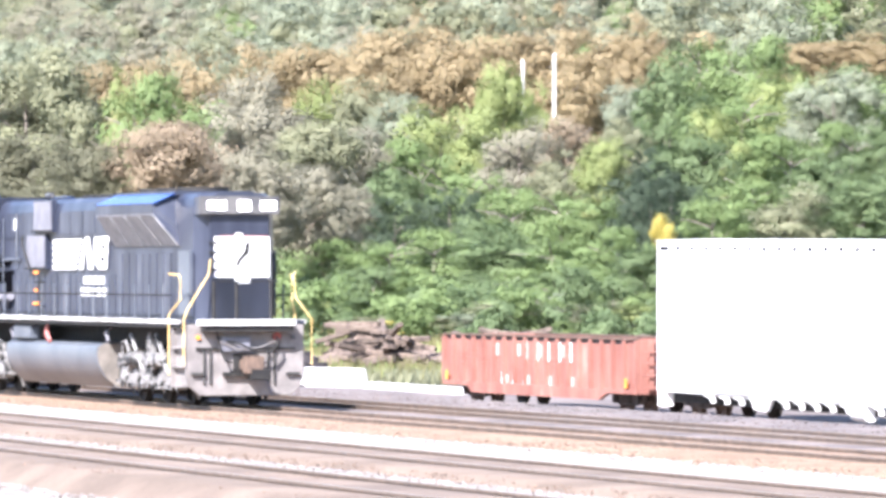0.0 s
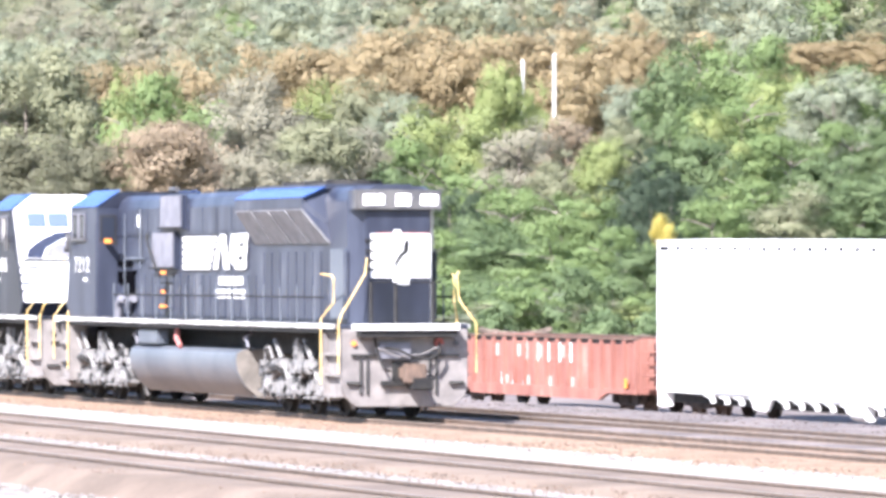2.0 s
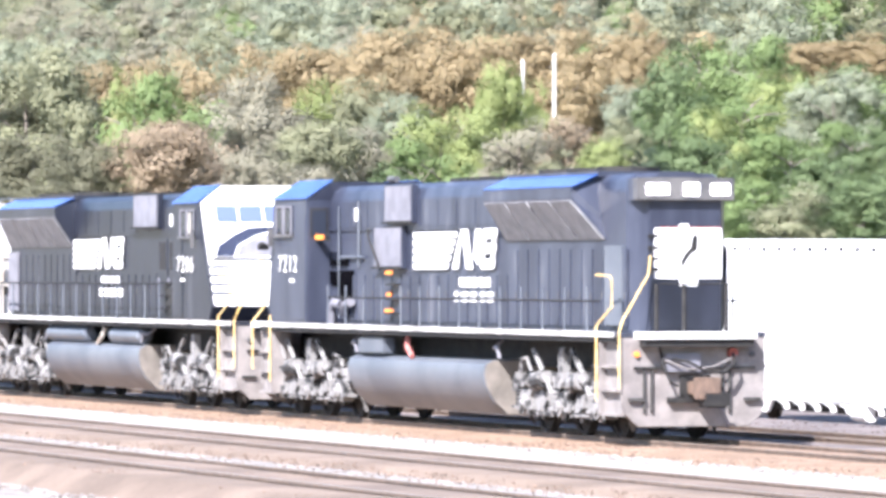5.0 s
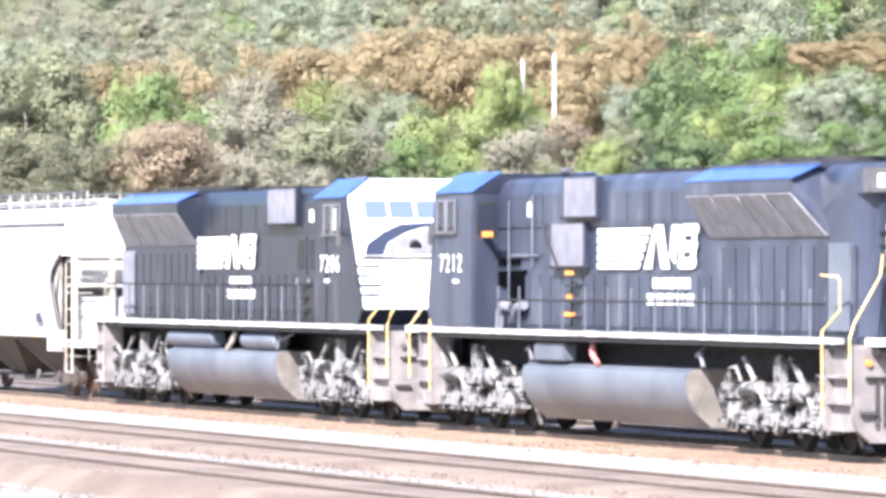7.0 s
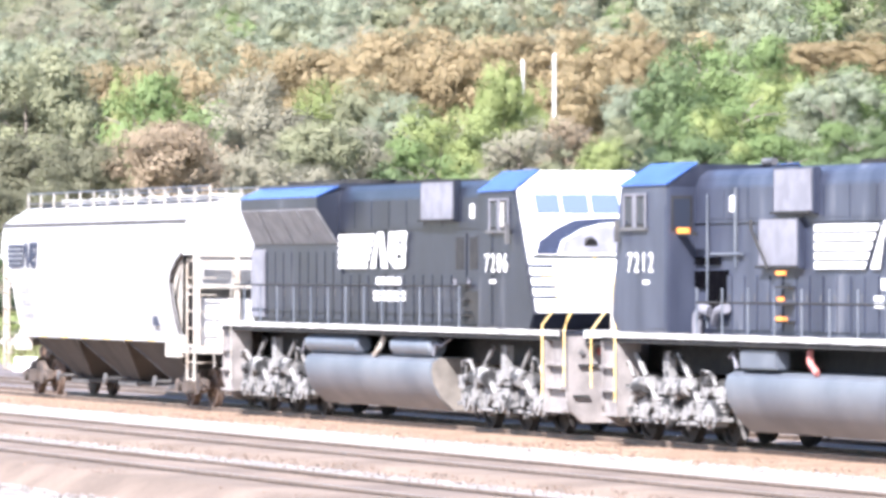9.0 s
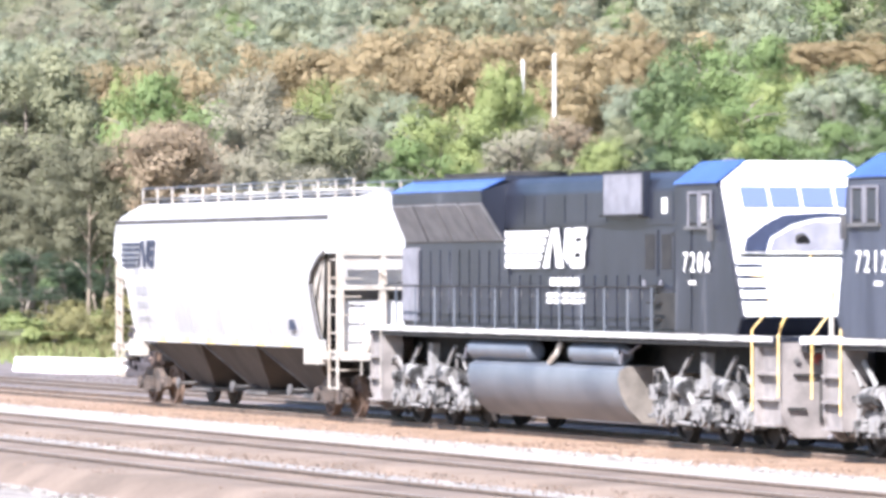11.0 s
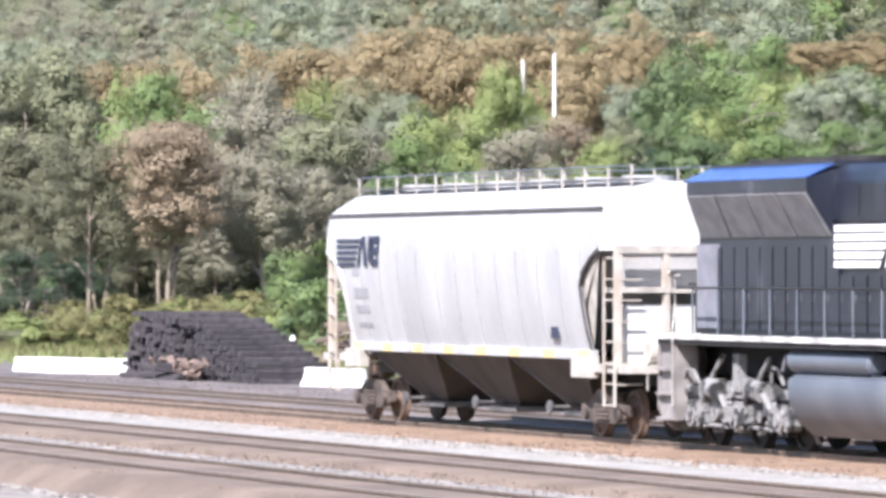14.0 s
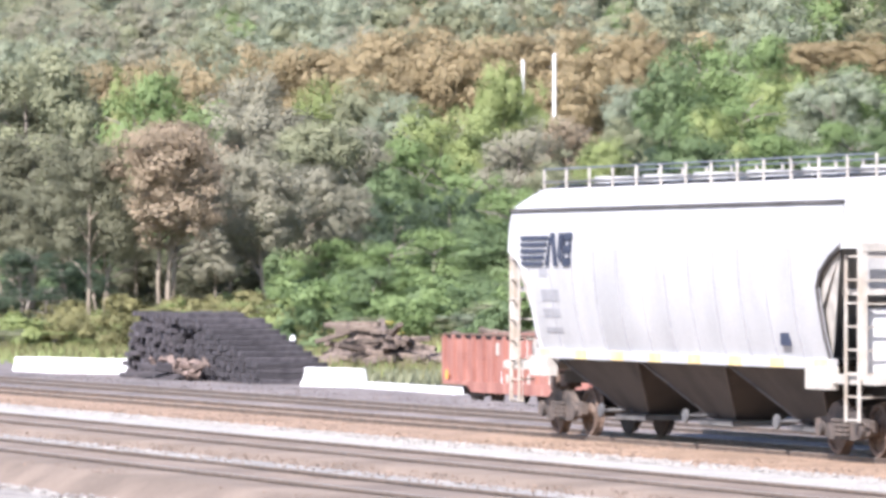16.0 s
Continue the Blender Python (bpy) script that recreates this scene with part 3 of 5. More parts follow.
            part("pane", box(B(), a + 0.06, b - 0.06, s * 1.55, s * 1.558, 3.88, 4.36), DARK_GLASS, win)
            for u in (a, b):
                part("window_frame", box(B(), u - 0.025, u + 0.025, s * 1.548, s * 1.57, 3.8, 4.44), PANEL, win, "pale window post")
            part("window_frame", box(B(), a + 0.035, b - 0.035, s * 1.55, s * 1.57, 4.4, 4.44), PANEL, win)
        if not d["orange"]:
            part("sun_visor", box(B(), ft + 0.5, ft + 0.69, s * 1.558, s * 1.566, 3.88, 4.36), CREAM, cab, "pale blind in the cab window")
        part("window_ledge", box(B(), ft + 0.15, ft + 1.45, s * 1.53, s * 1.6, 3.76, 3.82), GREY, cab)
        part("cab_door", box(B(), cb - 0.85, cb - 0.1, s * 1.53, s * 1.545, 1.98, 4.2), d["paint"], cab)
        turn = pose(0, 0, 0, 90, 0, 0) if s < 0 else pose(0, 0, 0, 90, 0, 180)
        for i, digit in enumerate(d["number"]):
            lettering(digit, 0.52, WHITE, cab, Matrix.Translation((mid - 0.1, s * 1.56, 3.0)) @ turn @ Matrix.Translation((0.36 * (i - 1.5), 0, 0)), "white painted digit of the road number")
        part("builders_plate", box(B(), mid, mid + 0.3, s * 1.53, s * 1.548, 2.78, 2.85), WHITE, cab)
        part("rear_mirror", box(B(), ft + 0.05, ft + 0.13, s * 1.6, s * 1.68, 3.55, 3.95), GREY, cab)
    for s in (-1, 1):
        rear = part("rear_window", box(B(), cb, cb + 0.02, s * 1.06, s * 1.46, 3.75, 4.38), DARK, cab)
        part("pane", box(B(), cb + 0.02, cb + 0.028, s * 1.1, s * 1.42, 3.8, 4.33), DARK_GLASS, rear)
    # white front with windscreen
    bm = B()
    face = [(ft - 0.05, 4.57), (fb - 0.05, 2.22), (fb + 0.12, 2.22), (ft + 0.12, 4.57)]
    along_y(bm, face, -1.47, 1.47)
    loft(bm, [[(ft - 0.05, -1.5, 4.57), (ft + 0.2, -1.5, 4.57), (ft + 0.2, 1.5, 4.57), (ft - 0.05, 1.5, 4.57)], [(ft + 0.06, -0.93, 4.97), (ft + 0.5, -0.93, 4.97), (ft + 0.5, 0.93, 4.97), (ft + 0.06, 0.93, 4.97)]])
    part("nose", bm, WHITE, loco, "white painted nose and cab front", bevel=0.02)
    def nose_x(z):
        return ft - 0.05 + (fb - ft) * (4.56 - z) / 2.34

    for y0, y1 in ((-1.15, -0.65), (-0.58, 0.0), (0.06, 0.6), (0.66, 1.15)):
        pts = [(nose_x(z), y, z) for y, z in ((y0, 4.52), (y1, 4.52), (y1, 4.15), (y0, 4.15))]
        part("windscreen_pane", loft(B(), [pts, [(x - 0.03, y, z) for x, y, z in pts]]), GLASS, loco, "windscreen pane coloured blue as if reflecting sky")
    poly = ((-1.3, 3.36), (-1.2, 3.6), (-0.8, 3.85), (-0.4, 4.02), (0.4, 4.06), (1.3, 4.0), (1.3, 3.94), (0.5, 3.98), (0.1, 3.95), (-0.3, 3.85), (-0.75, 3.62), (-0.88, 3.36))
    part("nose_marking", loft(B(), [[(nose_x(z) + 0.01, y, z) for y, z in [(-a, b) for a, b in poly]], [(nose_x(z) - 0.025, y, z) for y, z in [(-a, b) for a, b in poly]]]), NAVY, loco, "dark swept marking across the nose")
    panel = ((-0.8, 3.37), (-0.68, 3.6), (-0.22, 3.82), (0.15, 3.9), (1.3, 3.9), (1.3, 3.37))
    part("nose_panel", loft(B(), [[(nose_x(z) + 0.01, y, z) for y, z in [(-a, b) for a, b in panel]], [(nose_x(z) - 0.02, y, z) for y, z in [(-a, b) for a, b in panel]]]), PANEL, loco, "pale grey panel under the windscreen")
    for k in range(4):
        z = 2.5 + 0.2 * k
        part("nose_stripe", box(B(), nose_x(z) - 0.03, nose_x(z) + 0.1, 1.0, 1.475, z, z + 0.05), NAVY, loco)
    part("nose_ledge", box(B(), nose_x(3.3) - 0.06, nose_x(3.3) + 0.1, -1.4, 1.4, 3.29, 3.33), DARK, loco)
    part("nose_headlight", disc(B(), (nose_x(3.55), 0.15, 3.55), (1, 0, 0.45), 0.13, 0.12, 14), DARK, loco)
    # fuel tank
    t0, t1 = d["tank"]
    prof = [(-1.28, 1.26), (-1.43, 1.18), (-1.47, 1.0), (-1.42, 0.74), (-1.26, 0.44), (-0.98, 0.19), (0.98, 0.19), (1.26, 0.44), (1.42, 0.74), (1.47, 1.0), (1.43, 1.18), (1.28, 1.26)]
    tank = part("fuel_tank", along_x(B(), prof, t0, t1), TANK, loco, "grey fuel tank with rounded belly", smooth=True)
    for x in (t0 - 0.02, t1 + 0.02):
        part("tank_end", along_x(B(), [(y * 0.985, 0.735 + (z - 0.735) * 0.985) for y, z in prof], x - 0.02, x + 0.02), BEIGE, tank, "dusty beige tank end")
    for s in (-1, 1):
        for x0, x1 in d["air"]:
            part("air_reservoir", tube(B(), [(x0, s * 1.22, 1.48), (x0 + 0.08, s * 1.22, 1.48), (x1 - 0.08, s * 1.22, 1.48), (x1, s * 1.22, 1.48)], [0.14, 0.21, 0.21, 0.14], 14), TANK, loco, smooth=True)
        fx = -1.3 if d["orange"] else 0.1
        part("filler_pipe", tube(B(), [(fx - 0.1, s * 1.32, 1.66), (fx, s * 1.36, 1.45), (fx + 0.35, s * 1.38, 1.27)], 0.06), FILLER if d["orange"] else TAN, tank, "pinkish red fuel filler" if d["orange"] else "tan fuel filler pipe")
        if d["orange"]:
            part("control_box", box(B(), -4.4, -2.7, s * 1.15, s * 1.42, 1.3, 1.64), TANK, loco, "grey equipment box under the walkway", bevel=0.03)
        for x in (t0 - 0.25, t1 + 0.1):
            part("piping", tube(B(), [(x, s * 1.1, 1.66), (x + 0.05, s * 1.3, 1.5), (x + 0.3, s * 1.32, 1.55), (x + 0.45, s * 1.32, 1.3)], 0.04), PANEL, loco)
    for x in d["trucks"]:
        loco_truck(loco, x, sense)
    # ends: pilot, coupler, hoses, steps, rails
    for e in (-1, 1):
        xe = e * 11.25
        prof = [(-1.42, 1.78), (-1.42, 0.55), (-1.34, 0.34), (-1.1, 0.13), (1.1, 0.13), (1.34, 0.34), (1.42, 0.55), (1.42, 1.78)]
        pilot = part("pilot", along_x(B(), prof, xe - 0.06, xe + 0.06), PILOT, loco, "grey steel pilot plate", bevel=0.015)
        f = xe + e * 0.07
        for y in (-1.0, -0.85, 0.55, 0.7):
            part("pilot_rib", box(B(), f - 0.03, f + 0.035, y - 0.022, y + 0.022, 0.4, 1.2), SHADED, pilot)
        part("pilot_ledge", box(B(), f - 0.05, f + 0.05, -1.2, 1.2, 1.2, 1.25), DARK, pilot)
        for y in (-1.15, 1.15):
            part("hose_gland", box(B(), f - 0.05, f + 0.07, y - 0.16, y + 0.16, 0.61, 0.67), SHADED, pilot)
            part("ditch_lamp", disc(B(), (f, y, 1.48), (1, 0, 0), 0.055, 0.08, 12), ORANGE if y < 0 else GREY, pilot)
        part("anticlimber", box(B(), xe - 0.15, xe + e * 0.42, -1.12, 1.12, 1.76, 1.89), WHITE, loco, "white-edged end platform", bevel=0.01)
        part("anticlimber_base", box(B(), xe - 0.1, xe + e * 0.36, -1.08, 1.08, 1.62, 1.755), DARK, loco)
        bm = B()
        box(bm, min(xe, xe + e * 0.75), max(xe, xe + e * 0.75), -0.16, 0.16, 0.72, 0.98)
        box(bm, min(xe + e * 0.6, xe + e * 0.95), max(xe + e * 0.6, xe + e * 0.95), -0.24, 0.20, 0.64, 1.06)
        part("coupler", bm, RUSTY, loco, "rusty knuckle coupler", bevel=0.03)
        part("coupler_plate", box(B(), min(f, f + e * 0.1), max(f, f + e * 0.1), -0.55, 0.5, 0.58, 0.68), DARK, loco)
        hose = B()
        tube(hose, [(f + e * 0.05, 0.74, 1.58), (f + e * 0.2, 0.72, 1.3), (f + e * 0.25, 0.5, 1.14), (f + e * 0.25, 0.15, 1.16), (f + e * 0.22, -0.2, 1.34), (f + e * 0.15, -0.5, 1.4)], 0.03)
        part("jumper_cable", hose, DARK, loco)
        hose = B()
        tube(hose, [(f + e * 0.04, -0.7, 1.6), (f + e * 0.2, -0.66, 1.2), (f + e * 0.25, -0.56, 0.95), (f + e * 0.2, -0.4, 0.9)], 0.03)
        part("brake_hose", hose, DARK, loco)
        hose = B()
        tube(hose, [(f + e * 0.1, 0.15, 0.85), (f + e * 0.35, 0.35, 0.55), (f + e * 0.3, 0.55, 0.2), (f + e * 0.15, 0.6, 0.15)], 0.04)
        part("brake_hose", hose, PANEL, loco)
        bm = B()
        tube(bm, [(f + e * 0.12, -0.7, 1.4), (f + e * 0.22, -0.2, 1.2), (f + e * 0.22, 0.3, 1.25), (f + e * 0.12, 0.8, 1.45)], 0.018)
        part("cut_lever", bm, PILOT, loco)
        part("draft_box", box(B(), min(f, f + e * 0.12), max(f, f + e * 0.12), -0.62, 0.1, 1.14, 1.5), PANEL, loco, "pale grey steel box over the coupler", bevel=0.02)
        # Black lower knuckle also stands for the shadow below the coupler.
        part("knuckle", box(B(), min(xe + e * 0.62, xe + e * 0.98), max(xe + e * 0.62, xe + e * 0.98), -0.14, 0.34, 0.5, 0.78), DARK, loco, "lower coupler knuckle, black for the shadow beneath", bevel=0.03)
        part("hose_end", disc(B(), (f + e * 0.06, 0.74, 1.5), (1, 0, 0), 0.1, 0.1, 10), REDLINE, loco, "red hose coupling")
        part("coupler_pocket", box(B(), min(f, f + e * 0.06), max(f, f + e * 0.06), -0.3, 0.3, 0.68, 1.1), DARK, loco)
        for s in (-1, 1):
            # step well with treads
            well = part("step_well", box(B(), xe - e * 0.95 - 0.05, xe - e * 0.95 + 0.05, s * 1.05, s * 1.5, 0.33, 1.75), PILOT, loco)
            part("step_riser", box(B(), min(xe - e * 0.9, xe - e * 0.06), max(xe - e * 0.9, xe - e * 0.06), s * 1.34, s * 1.38, 0.38, 1.75), PILOT, well)
            for z in (0.33, 0.78, 1.22):
                part("step_tread", box(B(), xe - e * 0.9, xe - e * 0.06, s * 1.08, s * 1.5, z, z + 0.05), PILOT, well)
            # yellow grab rails
            bm = B()
            tube(bm, [(xe + e * 0.1, s * 1.5, 0.85), (xe + e * 0.1, s * 1.5, 1.9), (xe - e * 0.02, s * 1.38, 2.12), (xe - e * 0.2, s * 0.9, 2.8), (xe - e * 0.22, s * 0.8, 2.95), (xe - e * 0.22, s * 0.76, 3.3)] if s * e < 0 else [(xe + e * 0.1, s * 1.6, 0.85), (xe + e * 0.1, s * 1.6, 1.9), (xe + e * 0.02, s * 1.24, 2.4), (xe - e * 0.05, s * 1.2, 2.92), (xe - e * 0.2, s * 1.3, 3.0)], 0.021)
            part("grab_rail", bm, YELLOW if e < 0 or d["orange"] else CREAM, loco, "yellow corner grab rail" if e < 0 or d["orange"] else "pale cream corner grab rail")
            bm = B()
            tube(bm, [(xe - e * 1.0, s * 1.54, 0.6), (xe - e * 1.0, s * 1.54, 2.0), (xe - e * 0.66, s * 1.36, 2.35), (xe - e * 0.66, s * 1.36, 2.86), (xe - e * 0.74, s * 1.38, 2.93), (xe - e * 1.2, s * 1.48, 2.95)], 0.021)
            part("grab_rail", bm, YELLOW if e < 0 or d["orange"] else CREAM, loco, "yellow corner grab rail" if e < 0 or d["orange"] else "pale cream corner grab rail")
        bm = B()
        for y in (-0.82, -0.27, 0.57):
            tube(bm, [(xe + e * 0.25, y, 1.88), (xe + e * 0.25, y, 2.78)], 0.045)
        tube(bm, [(xe + e * 0.25, -0.75, 2.78), (xe + e * 0.25, 0.75, 2.78)], 0.018)
        part("end_railing", bm, DARK if e > 0 else CREAM, loco)
    # side handrails
    for s in (-1, 1):
        x = hx0 + 1.6
        while x < 10.2:
            part("stanchion", tube(B(), [(x, s * 1.47, 1.88), (x, s * 1.47, 2.72)], 0.022), TANK, loco)
            x += 1.22
        rail_z = 2.46 if d["orange"] else 2.72
        part("handrail", tube(B(), [(hx0 + 1.6, s * 1.47, rail_z), (10.2, s * 1.47, rail_z)], 0.024), DARK, loco)
        part("end_cabinet", box(B(), 9.35, 10.3, s * 0.95, s * 1.05, 2.0, 3.5), PANEL if not d["orange"] else TANK, loco, "paler grey cabinet by the hood end")
    # hood end: number boards, lamps, herald, darker lower plate
    housing = part("lamp_housing", box(B(), 10.7, 10.97, -0.98, 0.95, 4.33, 4.76), GREY, loco, bevel=0.02)
    part("housing_side", box(B(), 10.4, 10.7, -0.97, -0.90, 4.33, 4.75), d["paint"], housing)
    # Outer two are white number boards, middle is the headlight; glow added for brightness.
    for y0, y1, z0, z1 in ((-0.82, -0.36, 4.44, 4.65), (0.47, 0.85, 4.44, 4.65), (-0.08, 0.24, 4.42, 4.66)):
        part("glow_face", box(B(), 10.97, 10.99, y0, y1, z0, z1), GLOW, housing, "white number board and headlight faces with added glow", bevel=0.009)
    part("herald_plate", box(B(), 10.87, 10.885, -0.62, 0.72, 2.88, 3.82), WHITE, loco, "white square herald with a dark mark")
    part("herald_edge", box(B(), 10.87, 10.887, -0.5, 0.7, 3.822, 3.845), REDLINE, loco, "thin red line over the herald")
    part("herald_nub", box(B(), 10.87, 10.888, -0.12, 0.06, 3.82, 3.9), WHITE, loco)
    part("herald_foot", box(B(), 10.87, 10.888, -0.12, 0.24, 2.74, 2.88), WHITE, loco)
    mark = [(0.18, 3.72), (0.24, 3.66), (0.22, 3.42), (0.1, 3.34), (0.02, 3.24), (-0.06, 3.1), (-0.1, 3.18), (-0.02, 3.34), (0.1, 3.46), (0.12, 3.6)]
    part("herald_mark", along_x(B(), mark, 10.886, 10.894), DARK, loco)
    for z in (3.02, 3.22, 3.42, 3.64):
        part("louvre", box(B(), 10.5, 10.892, -0.74, -0.54, z, z + 0.06), DARK, loco)
    part("end_plate", box(B(), 10.85, 10.875, -0.7, 0.7, 1.92, 2.86), CLEAN_BLACK, loco, "darker black plate over the lower hood end")
    for s in (-1, 1):
        e0, e1, ez0, ez1 = d["emblem"]
        flip = s > 0
        striped_emblem(loco, e0, e1, ez0, ez1, s * 1.0 + s * 0.03, WHITE, flip, 0.72)
        a, b = (e0 + (e1 - e0) * 0.5, e0 + (e1 - e0) * 0.97) if s < 0 else (e1 - (e1 - e0) * 0.97, e1 - (e1 - e0) * 0.5)
        bars(loco, a + 0.3, b - 0.2, 2.70, 2.98, s * 1.03, WHITE, 1)
        bars(loco, a, b, 2.40, 2.64, s * 1.03, WHITE, 2)
    return loco


lead = build_locomotive("black diesel locomotive with white emblem and sky-tinted blue roof panels, leading", 1, dict(
    cab_back=-7.6, cab_top=-10.0, cab_foot=-10.45, rad=(3.75, 8.75), boxes=((-3.55, -1.9, 4.06, 4.78), (-4.25, -2.55, 3.12, 3.92)),
    ladder=-3.1, tank=(-4.95, 3.7), air=(), trucks=(-8.36, 7.55), paint=BLACK, number="7212", orange=True, emblem=(-1.9, 3.3, 3.06, 3.86)))
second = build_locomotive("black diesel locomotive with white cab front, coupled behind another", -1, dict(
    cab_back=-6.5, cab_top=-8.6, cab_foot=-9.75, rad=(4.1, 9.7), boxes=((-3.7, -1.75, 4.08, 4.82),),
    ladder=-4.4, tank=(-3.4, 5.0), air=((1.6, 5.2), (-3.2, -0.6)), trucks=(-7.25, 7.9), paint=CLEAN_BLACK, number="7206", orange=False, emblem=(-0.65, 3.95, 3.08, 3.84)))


def build_hopper():
    car = tagged(new("hopper_car"), "pale grey covered hopper wagon with dusty outlets, last of the train", "hopper wagon")
    side = [(1.34, 1.52), (1.45, 1.9), (1.545, 2.4), (1.61, 2.9), (1.635, 3.4), (1.62, 3.9), (1.56, 4.2)]
    shell = side + [(1.40, 4.33), (0.95, 4.6), (0.5, 4.70), (-0.5, 4.70), (-0.95, 4.6), (-1.40, 4.33)] + [(-y, z) for y, z in side[::-1]]

    def reach(z):  # where the side sheet ends towards the wagon's ends
        return 8.3 if z > 3.45 else 7.15 + 1.15 * max(0, (z - 2.7) / 0.75) ** 2

    bm = B()
    rings = []
    for u in (-1, -0.75, -0.5, -0.25, 0, 0.25, 0.5, 0.75, 1):
        rings.append([(u * reach(z), y, z) for y, z in shell])
    loft(bm, rings, ends=False)
    body = part("body", bm, HOPPER, car, "rounded pale grey hopper body", smooth=True)
    for e in (-1, 1):
        wall = [(y, z) for y, z in shell if z > 3.3]
        part("end_wall", along_x(B(), wall, e * 8.22, e * 8.31), HOPPER_END, car, "upper end wall, paint lightened as if sunlit")
        for s in (-1, 1):
            edge = [(e * reach(z) * 1.0, s * (y + 0.005), z) for y, z in ((1.35, 1.54), (1.45, 1.9), (1.545, 2.4), (1.60, 2.75), (1.62, 3.0), (1.63, 3.25), (1.635, 3.42))]
            # Leading tube is dark: it paints the shaded gap behind the cut.
            part("cut_edge", tube(B(), edge, 0.05, 6), HOPPER_DARK if e > 0 else HOPPER, car, "side sheet edge, dark at the leading end for the gap's shade")
            part("end_lining", loft(B(), [[(e * reach(z), s * (y - 0.03), z) for y, z in ((1.35, 1.54), (1.545, 2.4), (1.635, 3.4))], [(e * 6.6, s * (y - 0.03), z) for y, z in ((1.35, 1.54), (1.545, 2.4), (1.635, 3.4))]], ends=False), CREAM, car)
    for k in range(13):
        x = -7.2 + 1.2 * k
        for s in (-1, 1):
            bm = B()
            tube(bm, [(x, s * (y + 0.006), z) for y, z in side[:5]], 0.013, 5)
            part("side_seam", bm, FADED, body)
    for s in (-1, 1):
        part("eave_strip", box(B(), -8.3, 8.25, s * 1.56, s * 1.605, 4.16, 4.22), HOPPER_DARK, body, "dark strip under the roof edge")
        sill = part("side_sill", box(B(), -7.3, 7.3, s * 1.30, s * 1.42, 1.36, 1.54), HOPPER, car)
        for k in range(8):
            x = -7.1 + 1.95 * k
            part("reflector", box(B(), x, x + 0.62, s * 1.42, s * 1.43, 1.37, 1.53), REFLECTOR, sill, "yellow reflector strip")
        e = (-7.55, -4.7, 3.12, 3.74) if s < 0 else (4.7, 7.55, 3.12, 3.74)
        striped_emblem(car, *e, s * 1.645, NAVY, s > 0, 0.6)
        x0 = -6.6 if s < 0 else 5.4
        for z, w, h in ((2.92, 0.45, 0.18), (2.45, 0.95, 0.22), (2.15, 0.9, 0.16), (1.85, 0.9, 0.1)):
            block = [(s * (float(np.interp(q, [p[1] for p in side], [p[0] for p in side])) + o), q) for q, o in ((z, 0.0), (z, 0.012), (z + h, 0.012), (z + h, 0.0))]
            part("small_lettering", along_x(B(), block, x0, x0 + w), FADED, body, "faded grey lettering block")
        part("placard", box(B(), s * -5.35 - 0.2, s * -5.35 + 0.2, s * 1.40, s * 1.465, 1.74, 1.96), NAVY, body, "small dark placard")
    # roof running boards with railing and hatches
    for s in (-1, 1):
        board = part("running_board", box(B(), -8.25, 8.25, s * 0.55, s * 0.95, 4.72, 4.76), GREY, car)
        for k in range(14):
            x = -8.15 + 16.3 * k / 13
            part("rail_post", box(B(), x - 0.02, x + 0.02, s * 0.93, s * 0.97, 4.6, 5.0), CREAM, board)
        part("hand_rail", tube(B(), [(-8.15, s * 0.95, 4.99), (8.15, s * 0.95, 4.99)], 0.018), TANK, board)
    for k in range(6):
        part("roof_hatch", disc(B(), (-6.5 + 2.6 * k, 0, 4.76), (0, 0, 1), 0.5, 0.14, 20), HOPPER, car)
    # discharge chutes
    for x in (-4.35, 0.0, 4.35):
        xa, xb = x - 2.15, x + 2.15
        top = [(xa, -1.3, 1.42), (xb, -1.3, 1.42), (xb, 1.3, 1.42), (xa, 1.3, 1.42)]
        low = [(x - 0.6, -0.45, 0.34), (x + 0.6, -0.45, 0.34), (x + 0.6, 0.45, 0.34), (x - 0.6, 0.45, 0.34)]
        chute = part("outlet_chute", loft(B(), [top, low]), OUTLET, car, "dusty outlet chute, darkened for the shade under the wagon")
        part("outlet_gate", box(B(), x - 0.8, x + 0.8, -0.62, 0.62, 0.22, 0.33), GREY, chute, "grey sliding outlet gate", bevel=0.01)
        part("gate_shaft", tube(B(), [(x - 0.2, -1.15, 0.4), (x - 0.2, 1.15, 0.4)], 0.04), GREY, chute)
        for s in (-1, 1):
            part("gate_wheel", disc(B(), (x - 0.2, s * 1.12, 0.4), (0, 1, 0), 0.13, 0.05, 12), GREY, chute)
            for xt, xl in ((xa, x - 0.6), (xb, x + 0.6)):
                part("chute_rib", tube(B(), [(xt, s * 1.31, 1.40), (xl, s * 0.46, 0.36)], 0.022, 5), GREY, chute)
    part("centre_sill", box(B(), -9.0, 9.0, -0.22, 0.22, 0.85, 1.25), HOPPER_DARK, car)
    for e in (-1, 1):
        # sloping end sheet under the overhanging roof end
        slope = [(e * 7.6, -1.3, 3.45), (e * 7.6, 1.3, 3.45), (e * 5.0, 1.3, 1.45), (e * 5.0, -1.3, 1.45)]
        part("end_slope_sheet", loft(B(), [slope, [(x - e * 0.08, y, z - 0.05) for x, y, z in slope]]), HOPPER, car)
        deck = part("end_platform", box(B(), min(e * 6.9, e * 9.2), max(e * 6.9, e * 9.2), -1.42, 1.42, 1.12, 1.28), CREAM, car, bevel=0.01)
        part("end_shelf", box(B(), min(e * 7.6, e * 8.7), max(e * 7.6, e * 8.7), -1.35, 1.35, 2.62, 2.72), CREAM, car)
